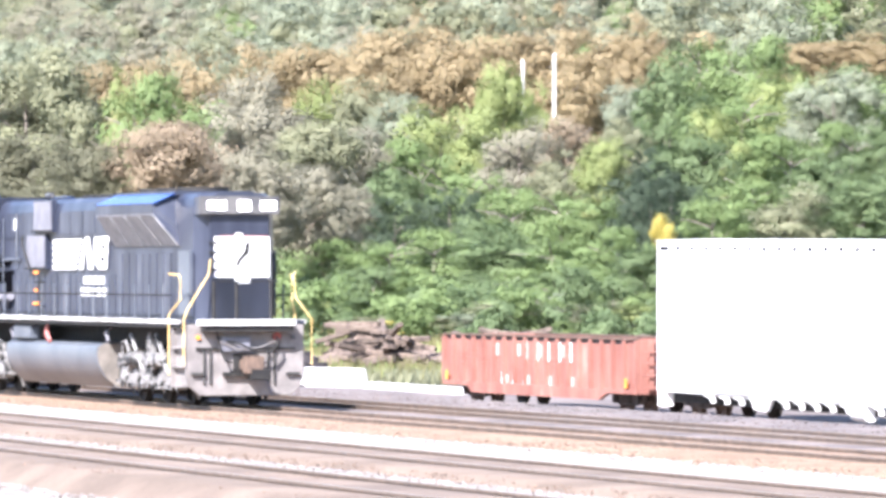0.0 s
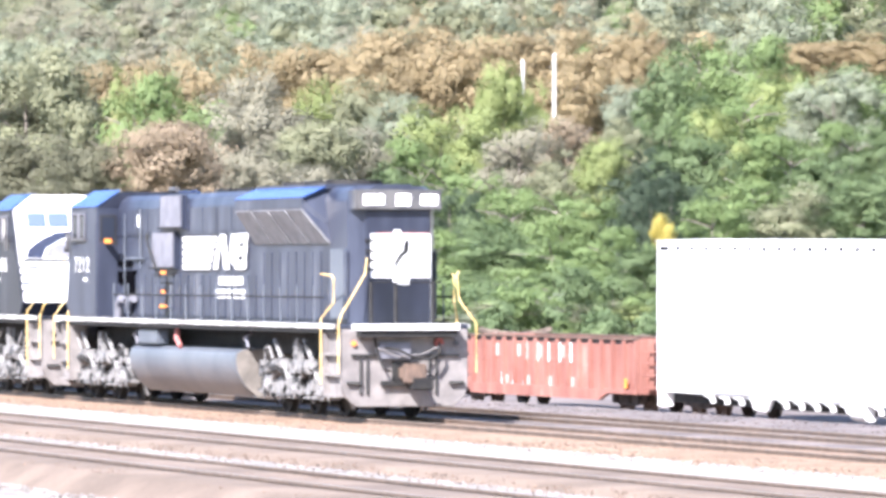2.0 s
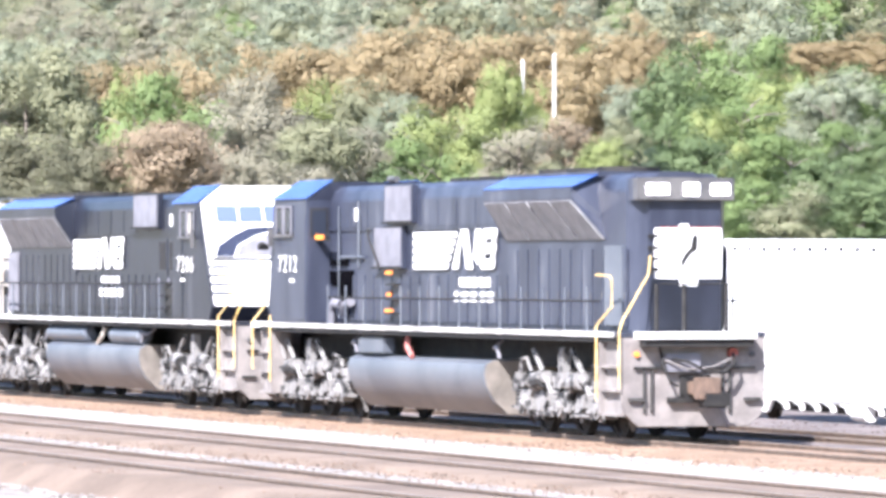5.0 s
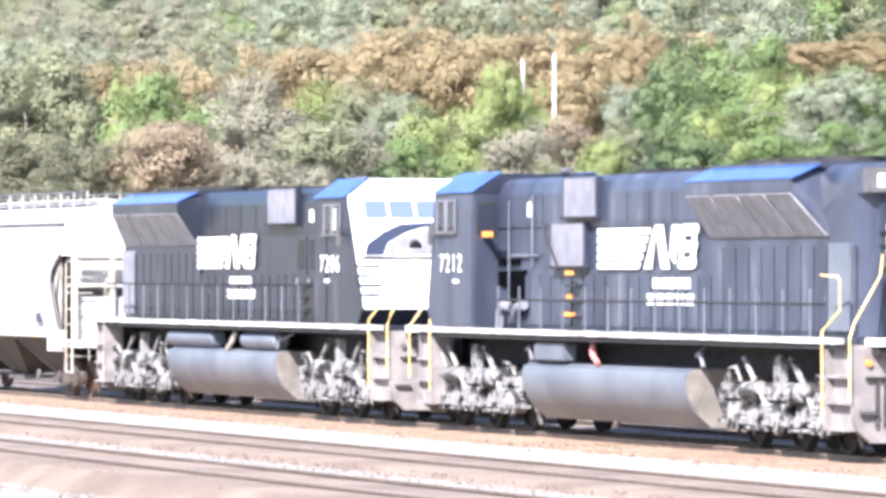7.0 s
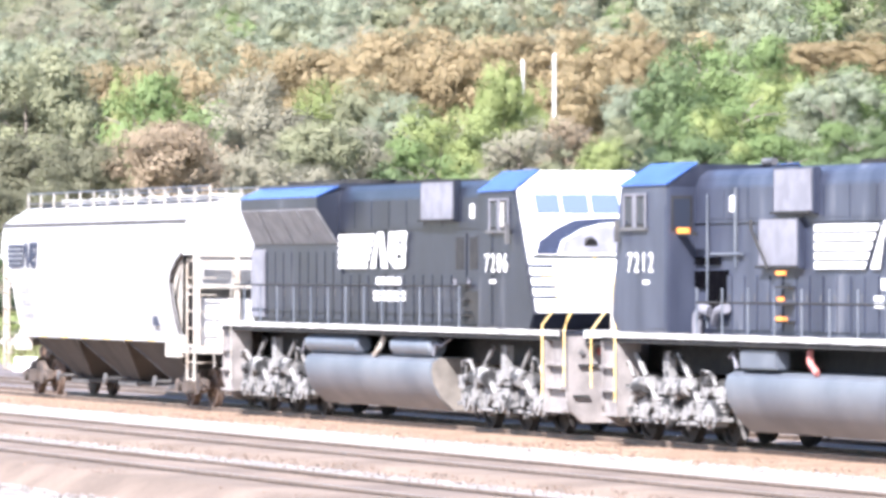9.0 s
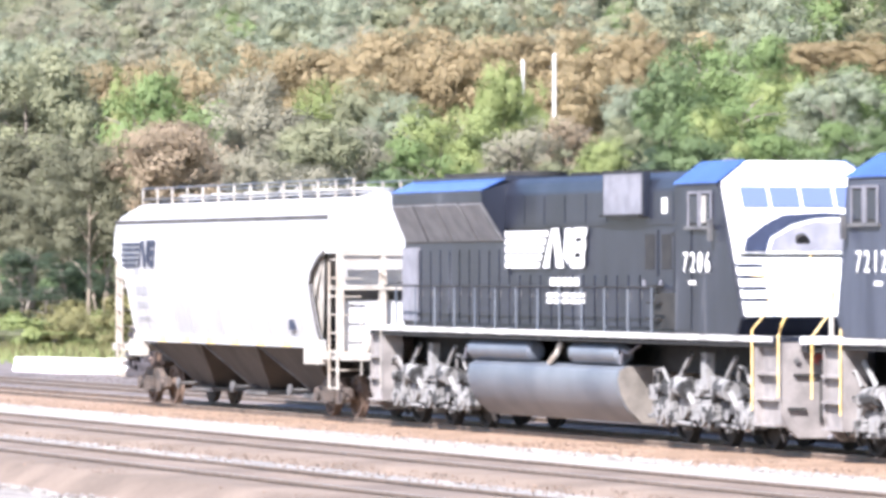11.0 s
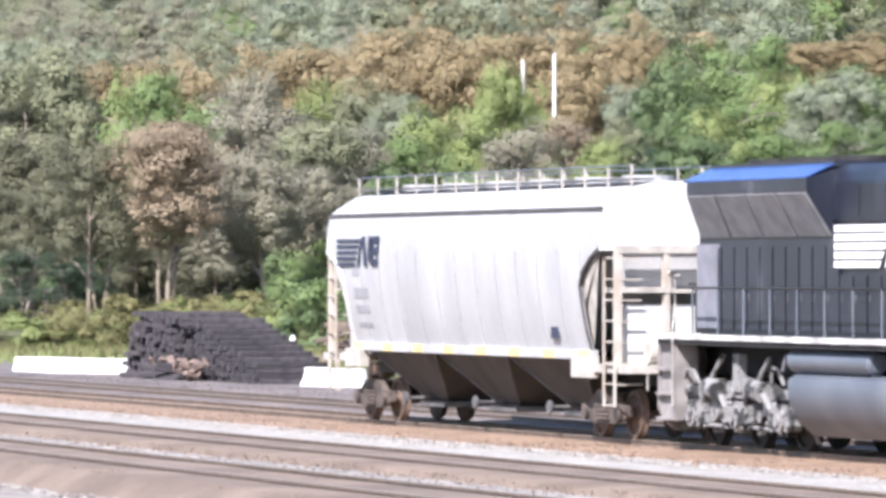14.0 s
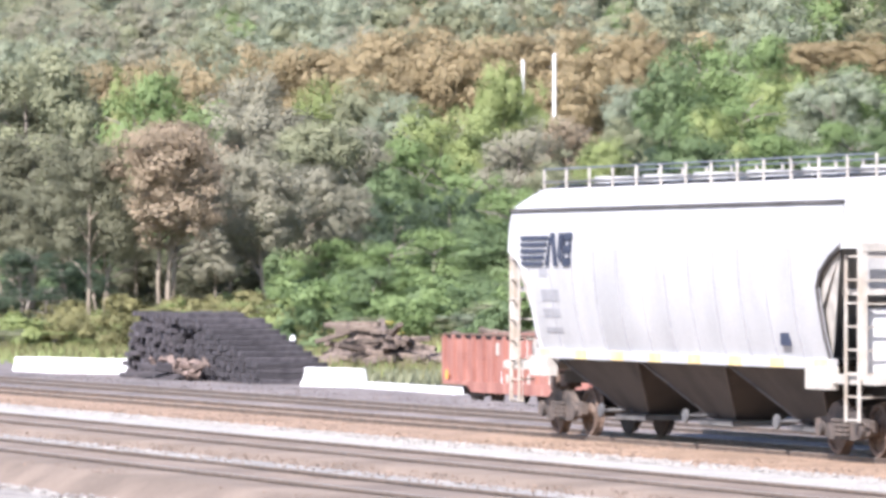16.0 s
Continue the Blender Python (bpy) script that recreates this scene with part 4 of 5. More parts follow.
        for y in (-1.4, -0.45, 0.45, 1.4):
            part("end_post", box(B(), e * 8.6 - 0.07, e * 8.6 + 0.07, y - 0.06, y + 0.06, 1.2, 3.5), TAN, car)
        part("end_beam", box(B(), e * 8.6 - 0.08, e * 8.6 + 0.08, -1.45, 1.45, 3.35, 3.5), CREAM, car)
        part("end_panel", box(B(), e * 8.2 - 0.03, e * 8.2 + 0.03, -1.3, 1.3, 2.72, 3.4), HOPPER, car)
        if e > 0:
            part("lower_panel", box(B(), e * 8.5 - 0.03, e * 8.5 + 0.03, -1.3, 1.3, 1.28, 2.4), HOPPER_END, car, "lower end panel, paint lightened as if sunlit")
        part("air_tank", tube(B(), [(e * 8.8, -0.9, 1.5), (e * 8.8, 0.5, 1.5)], 0.2, 14), CREAM, car, smooth=True)
        part("brake_wheel", disc(B(), (e * 8.72, 0.75, 2.4), (1, 0, 0), 0.3, 0.05, 16), CREAM, car)
        for s in (-1, 1):
            ladder = part("ladder", box(B(), e * 8.62 - 0.03, e * 8.62 + 0.03, s * 1.47 - 0.02, s * 1.47 + 0.02, 0.5, 3.6), TAN, car, "cream end ladder")
            part("ladder_rail", box(B(), e * 8.1 - 0.025, e * 8.1 + 0.025, s * 1.49 - 0.02, s * 1.49 + 0.02, 0.5, 3.3), TAN, ladder)
            for k in range(8):
                z = 0.52 + 0.39 * k
                part("rung", box(B(), min(e * 8.1, e * 8.62), max(e * 8.1, e * 8.62), s * 1.48 - 0.015, s * 1.48 + 0.015, z, z + 0.03), TAN, ladder)
            for k in range(7):
                z = 0.9 + 0.39 * k
                part("rung", box(B(), e * 8.66 - 0.015, e * 8.66 + 0.015, s * 0.95, s * 1.47, z, z + 0.03), TAN, ladder)
            part("jacking_pad", box(B(), e * 6.9 - 0.55, e * 6.9 + 0.45, s * 1.3, s * 1.5, 1.02, 1.40), CREAM, car)
            part("sill_step", tube(B(), [(e * 8.0, s * 1.45, 1.15), (e * 8.0, s * 1.45, 0.5), (e * 8.6, s * 1.45, 0.5), (e * 8.6, s * 1.45, 1.15)], 0.025), TAN, car)
        bm = B()
        box(bm, min(e * 9.0, e * 9.8), max(e * 9.0, e * 9.8), -0.15, 0.15, 0.74, 1.0)
        box(bm, min(e * 9.5, e * 9.85), max(e * 9.5, e * 9.85), -0.22, 0.2, 0.66, 1.06)
        part("coupler", bm, RUSTY, car, "rusty knuckle coupler", bevel=0.03)

        def four_wheel():
            f = B()
            for s in (-1, 1):
                prof = [(-1.2, 0.62), (-1.2, 0.42), (-0.95, 0.34), (-0.5, 0.28), (0.5, 0.28), (0.95, 0.34), (1.2, 0.42), (1.2, 0.62), (0.75, 0.66), (0.45, 0.84), (-0.45, 0.84), (-0.75, 0.66)]
                along_y(f, prof, s * 0.93, s * 1.06)
                for dx in (-0.89, 0.89):
                    disc(f, (dx, s * 1.08, 0.47), (0, 1, 0), 0.14, 0.12, 12)
                for dx in (-0.22, 0, 0.22):
                    for k in range(4):
                        disc(f, (dx, s * 1.08, 0.38 + 0.08 * k), (0, 0, 1), 0.095, 0.05, 10)
                box(f, -0.3, 0.3, s * 0.98, s * 1.1, 0.68, 0.86)
            box(f, -0.25, 0.25, -1.0, 1.0, 0.55, 0.85)
            for dx in (-0.5, 0.5):
                box(f, dx - 0.06, dx + 0.06, -0.75, 0.75, 0.35, 0.5)
            return f
        truck = shared("truck", "four_wheel", four_wheel, BOGIE, car, pose(e * 6.95, 0, RAIL_Z), "grey-brown two-axle bogie")
        for dx in (-0.89, 0.89):
            add_wheelset(truck, dx, 0.46, RUSTY, 1)
    return car


hopper = build_hopper()


# ---- tracks and ballast ----
strip("ballast_bed", BROWN, "rust-stained ballast bed under the running rails", [(-4.3, -0.46), (-3.8, -0.25), (-1.7, -0.22), (1.5, -0.22), (2.0, -0.32), (2.5, -0.46)])
strip("ballast_bed", CINDER, "dark grey cinder bed of the siding", [(2.6, -0.46), (3.0, -0.27), (6.2, -0.27), (6.9, -0.46)])
strip("ballast_shoulder", PALE, "bank of fresh pale limestone ballast", [(-7.75, -0.46), (-7.3, -0.17), (-6.0, -0.13), (-4.6, -0.18), (-3.9, -0.46)])
strip("ballast_bed", EARTH, "brown ballast bed between the near rails", [(-10.9, -0.46), (-10.5, -0.075), (-9.6, -0.06), (-8.0, -0.06), (-7.6, -0.07), (-7.2, -0.46)])
strip("ballast_shoulder", PALE, "narrow bank of pale limestone ballast", [(-12.75, -0.46), (-12.3, -0.16), (-11.2, -0.13), (-10.8, -0.46)])
strip("ballast_bed", EARTH, "brown ballast bed of the nearest track", [(-16.0, -0.46), (-15.4, -0.075), (-14.4, -0.06), (-12.9, -0.06), (-12.6, -0.07), (-12.2, -0.46)])
strip("gravel_patch", GRAVEL, "pale gravel beside the nearest track", [(-20.5, -0.46), (-19.6, -0.3), (-18.6, -0.24), (-17.6, -0.25), (-16.9, -0.33), (-16.2, -0.46)], step=1.0)
lumps("gravel_stones", STONE, "loose pale gravel stones", 9000, -20, 20, -20.2, -16.5, -0.3, 0.04, 6)
lumps("ballast_stones", STONE, "loose pale limestone lumps", 26000, -62, 12, -7.6, -4.2, -0.165, 0.04, 1)
lumps("ballast_stones", STONE, "loose pale limestone lumps", 9000, -32, 14, -12.5, -10.9, -0.155, 0.036, 2)
lumps("ballast_stones", BROWNSTONE, "loose rust-brown stones by the rails", 9000, -80, 0, -4.0, 1.6, -0.235, 0.04, 3)
lumps("ballast_stones", BROWNSTONE, "loose brown stones between the near rails", 7000, -45, 12, -15.4, -7.7, -0.085, 0.03, 4)
lumps("cinder_stones", CINDER, "loose grey cinders on the yard", 4000, -100, -10, 2, 10, -0.31, 0.06, 5)
for yy, zz, lab in ((0.0, RAIL_Z, "running track with brown ballast and worn rails"), (4.45, -0.17, "siding rails set in dark cinder"),
                    (-8.72, 0.0, "near track with dull brown rails"), (-13.55, 0.0, "nearest track with dull brown rails")):
    track = build_track(yy, zz, -420, 110, lab)
    bm = B()
    rng = random.Random(int(yy * 10) + 500)
    for k in range(260):
        x = -120 + 0.54 * k + rng.uniform(-0.03, 0.03)
        box(bm, x - 0.11, x + 0.11, yy - 1.3 + rng.uniform(-0.06, 0.06), yy + 1.3 + rng.uniform(-0.06, 0.06), zz - 0.3, zz - 0.125 + rng.uniform(0, 0.012))
    part("ties", bm, TIE, track, "weathered timber ties sunk in ballast")
build_track(18.5, -0.97, -300, 0, "yard siding under the parked wagons")


# ---- parked wagons ----
def parked_truck(parent, x, z):
    t = tagged(new("truck", MESHES["four_wheel"]), "dark two-axle bogie")
    t.parent, t.matrix_basis = parent, pose(x, 0, z)
    for dx in (-0.89, 0.89):
        w = new("wheelset", MESHES[("wheelset", 0.46)])
        w.parent, w.matrix_basis = t, pose(dx, 0, 0.46)


def build_gondola():
    car = tagged(new("gondola_car"), "faded red low-sided gondola wagon with ribbed sides, parked", "gondola wagon")
    car.matrix_basis = pose(-75.9, 18.5, -0.97)
    z0, z1, hl = 0.46, 2.10, 8.1
    part("floor", box(B(), -hl, hl, -1.42, 1.42, 0.75, 0.85), DARK, car)
    for s in (-1, 1):
        bm = box(B(), -hl, hl, s * 1.40, s * 1.44, 0.62, z1)
        side = part("side_wall", bm, GONDOLA, car)
        part("top_chord", box(B(), -hl, hl, s * 1.38, s * 1.5, z1, z1 + 0.05), RUSTY, side, "dark rusty top edge")
        # Dark strip on the wall paints the chord's shadow.
        part("chord_shadow_gap", box(B(), -hl + 0.3, hl - 0.8, s * 1.44, s * 1.45, z1 - 0.11, z1 - 0.02), DARK, side, "dark strip painted for the shadow under the top chord")
        for k in range(19):
            x = -hl + 0.05 + k * (2 * hl - 0.1) / 18
            prof = [(s * 1.44, z0 + 0.16), (s * 1.5, z0 + 0.16), (s * 1.54, 0.9), (s * 1.54, z1 - 0.03), (s * 1.44, z1)]
            part("side_rib", along_x(B(), prof, x - 0.06, x + 0.06), GONDOLA, side)
        part("side_sill", along_y(B(), [(-hl + 2.6, 0.42), (hl - 2.9, 0.42), (hl - 2.2, 0.62), (hl, 0.62), (hl, 0.74), (-hl, 0.74), (-hl, 0.62), (-hl + 2.2, 0.62)], s * 1.40, s * 1.52), GONDOLA, side)
        for x in (-hl + 0.45, hl - 0.7):
            part("reflector", box(B(), x - 0.1, x + 0.12, s * 1.545, s * 1.555, 0.78, 1.05), ORANGE, side, "orange-yellow reflector")
        sx = 1 if s < 0 else -1
        for row, (xa, n, za, zb) in enumerate(((-3.7, 8, 1.42, 1.97), (-2.9, 7, 0.56, 1.08))):
            for k in range(n):
                x = sx * (xa + 0.92 * k)
                part("faded_letter_bar", box(B(), x - 0.12, x + 0.12, s * 1.441, s * 1.452, za, zb), WHITE, side, "faded pale lettering bar")
                if k % 2 == 0:
                    part("faded_letter_bar", box(B(), x + 0.2, x + 0.45, s * 1.441, s * 1.452, za + 0.12, zb - 0.08), CREAM, side)
    for e in (-1, 1):
        end = part("end_wall", box(B(), e * hl - 0.04, e * hl + 0.04, -1.42, 1.42, 0.62, z1 + 0.02), GONDOLA, car)
        for y in (-1.1, -0.5, 0.1, 0.7, 1.2):
            part("end_rib", box(B(), min(e * hl, e * (hl + 0.14)), max(e * hl, e * (hl + 0.14)), y - 0.07, y + 0.07, 0.7, z1), GONDOLA, end)
        for k in range(4):
            part("grab_iron", tube(B(), [(e * (hl + 0.2), -1.35, 0.8 + 0.33 * k), (e * (hl + 0.2), -0.95, 0.8 + 0.33 * k)], 0.02), GONDOLA, end)
        part("coupler", box(B(), min(e * hl, e * (hl + 0.75)), max(e * hl, e * (hl + 0.75)), -0.16, 0.16, 0.7, 0.98), RUSTY, car, bevel=0.03)
        parked_truck(car, e * 6.3, 0)
    return car


def build_boxcar():
    car = tagged(new("boxcar"), "white painted boxcar with dark underframe, parked behind the gondola", "boxcar")
    car.matrix_basis = pose(-56.9, 18.5, -0.97, 0, 0.35, 0)
    hl, z0, z1 = 9.4, 0.68, 4.72
    body = part("body", box(B(), -hl, hl, -1.48, 1.48, z0, z1), BOXCAR, car, bevel=0.025)
    roof = [(-1.5, z1 + 0.0), (1.5, z1 + 0.0), (1.5, z1 + 0.04), (0, z1 + 0.08), (-1.5, z1 + 0.04)]
    part("roof", along_x(B(), roof, -hl - 0.05, hl + 0.05), GALV, car, "grey-white ridged roof")
    for s in (-1, 1):
        for k in range(19):
            x = -hl + 0.55 + k * 1.02
            # Row of flat black marks below the roof edge.
            part("roof_edge_mark", box(B(), x - (0.3 if k in (0, 15) else 0.11), x + (0.3 if k in (0, 15) else 0.11), s * 1.48, s * 1.495, z1 - 0.22, z1 - 0.12), VOID, body)
            part("side_post", box(B(), x - 0.35, x - 0.27, s * 1.48, s * 1.505, z0 + 0.05, z1 - 0.25), BOXCAR, body)
            if 2 < k and k not in (7, 15):
                prof = [(x - 0.25, z0 - 0.02), (x + 0.42, z0 - 0.02), (x + 0.46, z0 - 0.2), (x + 0.32, z0 - 0.22), (x + 0.22, z0 - 0.08)]
                part("sill_bracket", along_y(B(), prof, s * 1.38, s * 1.46), BOXCAR, car)
        for x in (-3.9, 3.6):
            part("sliding_door", box(B(), x - 1.35, x + 1.35, s * 1.49, s * 1.53, z0 + 0.1, z1 - 0.3), BOXCAR, body)
        part("jack_pad", box(B(), -hl + 0.1, -hl + 0.55, s * 1.2, s * 1.48, 0.3, z0), BOXCAR, car)
        part("door_hanger", along_y(B(), [(-2.6, z0), (-1.2, z0), (-1.5, 0.36), (-2.4, 0.4)], s * 1.40, s * 1.5), BOXCAR, car)
        part("brake_reservoir", tube(B(), [(4.0, s * 1.3, 0.52), (4.9, s * 1.3, 0.52)], 0.24, 14), WHITE, car, smooth=True)
    part("underframe", box(B(), -hl, hl, -1.2, 1.2, 0.42, z0 - 0.02), DARK, car)
    for e in (-1, 1):
        parked_truck(car, e * 7.3, 0)
        part("coupler", box(B(), min(e * hl, e * (hl + 0.75)), max(e * hl, e * (hl + 0.75)), -0.16, 0.16, 0.7, 0.98), RUSTY, car, bevel=0.03)
        for k in range(9):
            part("ladder_rung", tube(B(), [(e * (hl + 0.06), -1.4, 0.7 + 0.42 * k), (e * (hl + 0.06), -0.95, 0.7 + 0.42 * k)], 0.018), BOXCAR, car)
    return car


build_gondola()
build_boxcar()


# ---- yard clutter ----
def tie_mesh():
    bm = box(B(), -1.3, 1.3, -0.115, 0.115, -0.09, 0.09)
    bmesh.ops.bevel(bm, geom=bm.edges[:], offset=0.012, segments=1, affect="EDGES")
    return bm


def build_tie_stack():
    """Long heap of used ties laid crosswise: ragged tie ends along the side, falling away to a neat low end."""
    pile = tagged(new("tie_pile"), "long heap of dark creosoted railway ties", "timber pile")
    pile.matrix_basis = pose(-122.0, 21.4, -1.0)
    rng = random.Random(11)
    made, rest = 0, B()
    spots = []
    for k in range(67):
        x = -11.6 + 0.25 * k
        loose = 1.0 if x < -3 else 0.22
        top = 2.45 - max(0, (4 - k) * 0.4) - 1.75 * max(0, x + 3.9) / 8.8 - 0.2 * rng.random() * loose
        z = 0.09
        while z < top:
            spots.append((x + rng.uniform(-0.07, 0.07) * loose, 1.3 + rng.uniform(-0.35, 0.35) * loose, z, rng.uniform(-4, 4) * loose, rng.uniform(-3, 3) * loose, 90 + rng.uniform(-8, 8) * loose))
            z += 0.19
    for k in range(9):  # slipped off at the front
        spots.append((rng.uniform(-9.5, -1.5), rng.uniform(-0.5, 0.0), rng.uniform(0.1, 0.5), rng.uniform(-12, 12), rng.uniform(-14, 14), 90 + rng.uniform(-30, 30)))
    spots.sort(key=lambda p: p[1] - 0.2 * p[0])
    for x, y, z, rx, ry, rz in spots:
        m = pose(x, y, z, rx, ry, rz)
        if made < 300:
            shared("tie", "old_tie", tie_mesh, CREOSOTE, pile, m)
            made += 1
        else:
            box(rest, -1.3, 1.3, -0.115, 0.115, -0.09, 0.09, m)
    for k in range(30):  # split ends and splinters at the foot
        w, h = rng.uniform(0.05, 0.12), rng.uniform(0.1, 0.32)
        m = pose(rng.gauss(-2.9, 1.1), -0.5 + rng.uniform(-0.25, 0.15), rng.uniform(0.05, 0.75), rng.uniform(-50, 50), rng.uniform(-60, 60), rng.uniform(0, 180))
        part("splinter", box(B(), -h, h, -w, w, -w * 0.7, w * 0.7, m), SPLINTER, pile)
    tagged(part("tie_heap_core", rest, CREOSOTE, pile), kind="stuff")


def mound(name, label, x, y, hx, hy, h, mat, seed, turn=0):
    """A heap of loose stuff with an uneven surface."""
    n = 26
    verts, faces = [], []
    for i in range(n + 1):
        for j in range(n + 1):
            u, v = 2 * i / n - 1, 2 * j / n - 1
            r = math.sqrt(u * u + v * v)
            k = max(0, 1 - r ** 1.8)
            z = h * k * (0.8 + 0.5 * noise.noise((u * 3 + seed, v * 3, 0))) + 0.22 * k * noise.noise((u * 11, v * 11, seed)) - 0.1
            verts.append((u * hx, v * hy, z))
    for i in range(n):
        for j in range(n):
            a = i * (n + 1) + j
            faces.append((a, a + n + 1, a + n + 2, a + 1))
    me = bpy.data.meshes.new(name)
    me.from_pydata(verts, [], faces)
    me.materials.append(mat)
    ob = tagged(new(name, me), label, "heap")
    ob.matrix_basis = pose(x, y, ground_z(x, y), 0, 0, turn)
    return ob


def build_scrap_ties(x, y, count, spread, height, seed, label):
    heap = tagged(new("scrap_timber_heap"), label, "timber heap")
    heap.matrix_basis = pose(x, y, ground_z(x, y))
    rng = random.Random(seed)
    for k in range(count):
        u = rng.uniform(-1, 1)
        z = rng.uniform(0.05, height * (1 - u * u) + 0.15)
        shared("tie", "brown_tie", tie_mesh, TIE, heap, pose(u * spread, rng.uniform(-1, 1), z, rng.uniform(-15, 15), rng.uniform(-16, 16), rng.uniform(-70, 70)))


def barrier(x, y, turn, length, h, label, name="concrete_barrier"):
    prof = [(-0.3, 0), (0.3, 0), (0.3, 0.12 * h), (0.14, 0.4 * h), (0.1, h), (-0.1, h), (-0.14, 0.4 * h), (-0.3, 0.12 * h)] if h > 0.4 else [(-0.35, 0), (0.35, 0), (0.35, h), (-0.35, h)]
    ob = part(name, along_x(B(), prof, -length / 2, length / 2), CONCRETE, bevel=0.015)
    ob.matrix_basis = pose(x, y, ground_z(x, y), 0, 0, turn)
    tagged(ob, label, "barrier", "barriers in the yard")
    return ob


build_tie_stack()
EARTHHEAP = material("brown_bark_heap", (0.075, 0.055, 0.045), (0.17, 0.13, 0.105), 2.0, 0.95, fine=9, bump=0.8)
mound("earth_mound", "brown heap of earth and rotten timber", -139.0, 33.2, 4.6, 3.0, 1.7, EARTHHEAP, 3, 30)
mound("earth_mound", "low brown earth heap among scrub", -137.0, 37.5, 4.0, 2.8, 1.7, EARTHHEAP, 7, 25)
mound("earth_bank", "long low bank of brown earth behind the wagons", -131.0, 43.0, 3.2, 9.5, 1.15, EARTHHEAP, 9, -10)
build_scrap_ties(-138.2, 32.4, 90, 4.0, 2.0, 21, "jumbled heap of weathered brown ties")
build_scrap_ties(-133.0, 36.0, 60, 3.0, 1.5, 22, "small heap of broken grey-brown ties")
barrier(-141.0, 20.0, 33, 3.0, 0.62, "white concrete barrier on the yard ground")
barrier(-138.5, 21.6, 33, 2.9, 0.60, "white concrete barrier on the yard ground")
barrier(-111.1, 22.35, 17, 3.4, 0.66, "white concrete barrier beside the tie heap")
barrier(-103.6, 22.7, -2, 11.2, 0.20, "long low white concrete slab on the ground", "concrete_slab")
mound("white_tarpaulin", "small crumpled white sheet on a heap", -131.9, 27.2, 0.9, 0.9, 1.6, WHITE, 5)


def utility_pole(x, y, top, label):
    z = ground_z(x, y)
    pole = tagged(new("utility_pole"), label, "utility pole", "poles on the hillside")
    pole.matrix_basis = pose(x, y, z)
    part("mast", tube(B(), [(0, 0, -0.3), (0, 0, top - z)], [0.15, 0.12], 10), GALV, pole)
    part("cap", tube(B(), [(0, 0, top - z), (0, 0, top - z + 0.12)], [0.16, 0.05], 10), GALV, pole)


utility_pole(-305.1, 101.3, 18.3, "pale utility pole rising among hillside trees")
utility_pole(-320.0, 104.3, 18.4, "thin pale pole among hillside trees")


# ---- trees ----
def leaf_cloud(centres, radii, hubs, per, size, rng, up=0.25):
    """Vertices and faces of many small pointed leaves gathered in clumps round the centres, facing away from their limb's hub."""
    c, rr, hub = (np.repeat(a, per, 0) for a in (centres, radii, hubs))
    n = len(c)
    d = rng.normal(size=(n, 3))
    d /= np.linalg.norm(d, axis=1, keepdims=True)
    p = c + d * rr * rng.uniform(0.1, 1.0, (n, 1)) ** 0.5 * np.array((1, 1, 0.7))
    out = p - hub
    out /= np.linalg.norm(out, axis=1, keepdims=True) + 1e-6
    nrm = 1.3 * out + 0.2 * d + rng.normal(scale=0.24, size=(n, 3)) + np.array((0, 0, up))
    nrm /= np.linalg.norm(nrm, axis=1, keepdims=True)
    a = np.cross(nrm, rng.normal(size=(n, 3)))
    a /= np.linalg.norm(a, axis=1, keepdims=True)
    b = np.cross(nrm, a)
    s = size * rng.uniform(0.55, 1.25, (n, 1))
    v = np.stack([p + a * s, p - a * s * 0.6 + b * s * 0.75, p - a * s * 0.6 - b * s * 0.75], 1).reshape(-1, 3)
    f = (np.arange(n)[:, None] * 3 + np.arange(3)).tolist()
    return v, f


def leaf_object(name, v, f, mat):
    me = bpy.data.meshes.new(name)
    me.from_pydata(v.tolist(), [], f)
    me.materials.append(mat)
    return new(name, me)


def crown_clumps(rng, r, z0, z1, lobes, per_lobe):
    """Clump centres on the skins of uneven lobes that make up a crown."""
    out, rad, hubs = [], [], []
    for i in range(lobes):
        t = rng.uniform(0, 1) ** 0.8
        ang, wide = rng.uniform(0, math.tau), r * (0.25 + 0.75 * math.sin(math.pi * (0.18 + 0.72 * t))) * rng.uniform(0.3, 0.72)
        c = np.array((wide * math.cos(ang), wide * math.sin(ang), z0 + (z1 - z0) * (0.08 + 0.8 * t)))
        lr = r * rng.uniform(0.22, 0.42)
        for k in range(per_lobe):
            d = rng.normal(size=3)
            d /= np.linalg.norm(d)
            d[2] = d[2] * 0.8 + 0.15
            q = c + d * lr
            q[2] = min(q[2], z1)
            out.append(q)
            rad.append([r * rng.uniform(0.12, 0.2)])
            hubs.append(c - np.array((0, 0, 0.3 * lr)))
    return np.array(out), np.array(rad), np.array(hubs)


TREES = {}
SPECIES = {"green": "leafy bright green tree on the wooded slope", "deep": "dark green tree in full summer leaf", "yellow": "yellow-green tree turning for autumn",
           "olive": "grey-olive tree on the wooded slope", "dusk": "dull olive-brown tree, leaves darkened as in deep shade", "grey": "dull grey-brown tree losing its green", "orange": "orange-brown autumn tree on the hill",
           "russet": "russet-brown autumn tree at the wood edge", "pale": "sage-green tree on the slope, leaves paled towards haze", "shade": "tree coloured dark for the shaded hollow between crowns", "gold": "small golden-yellow autumn tree"}


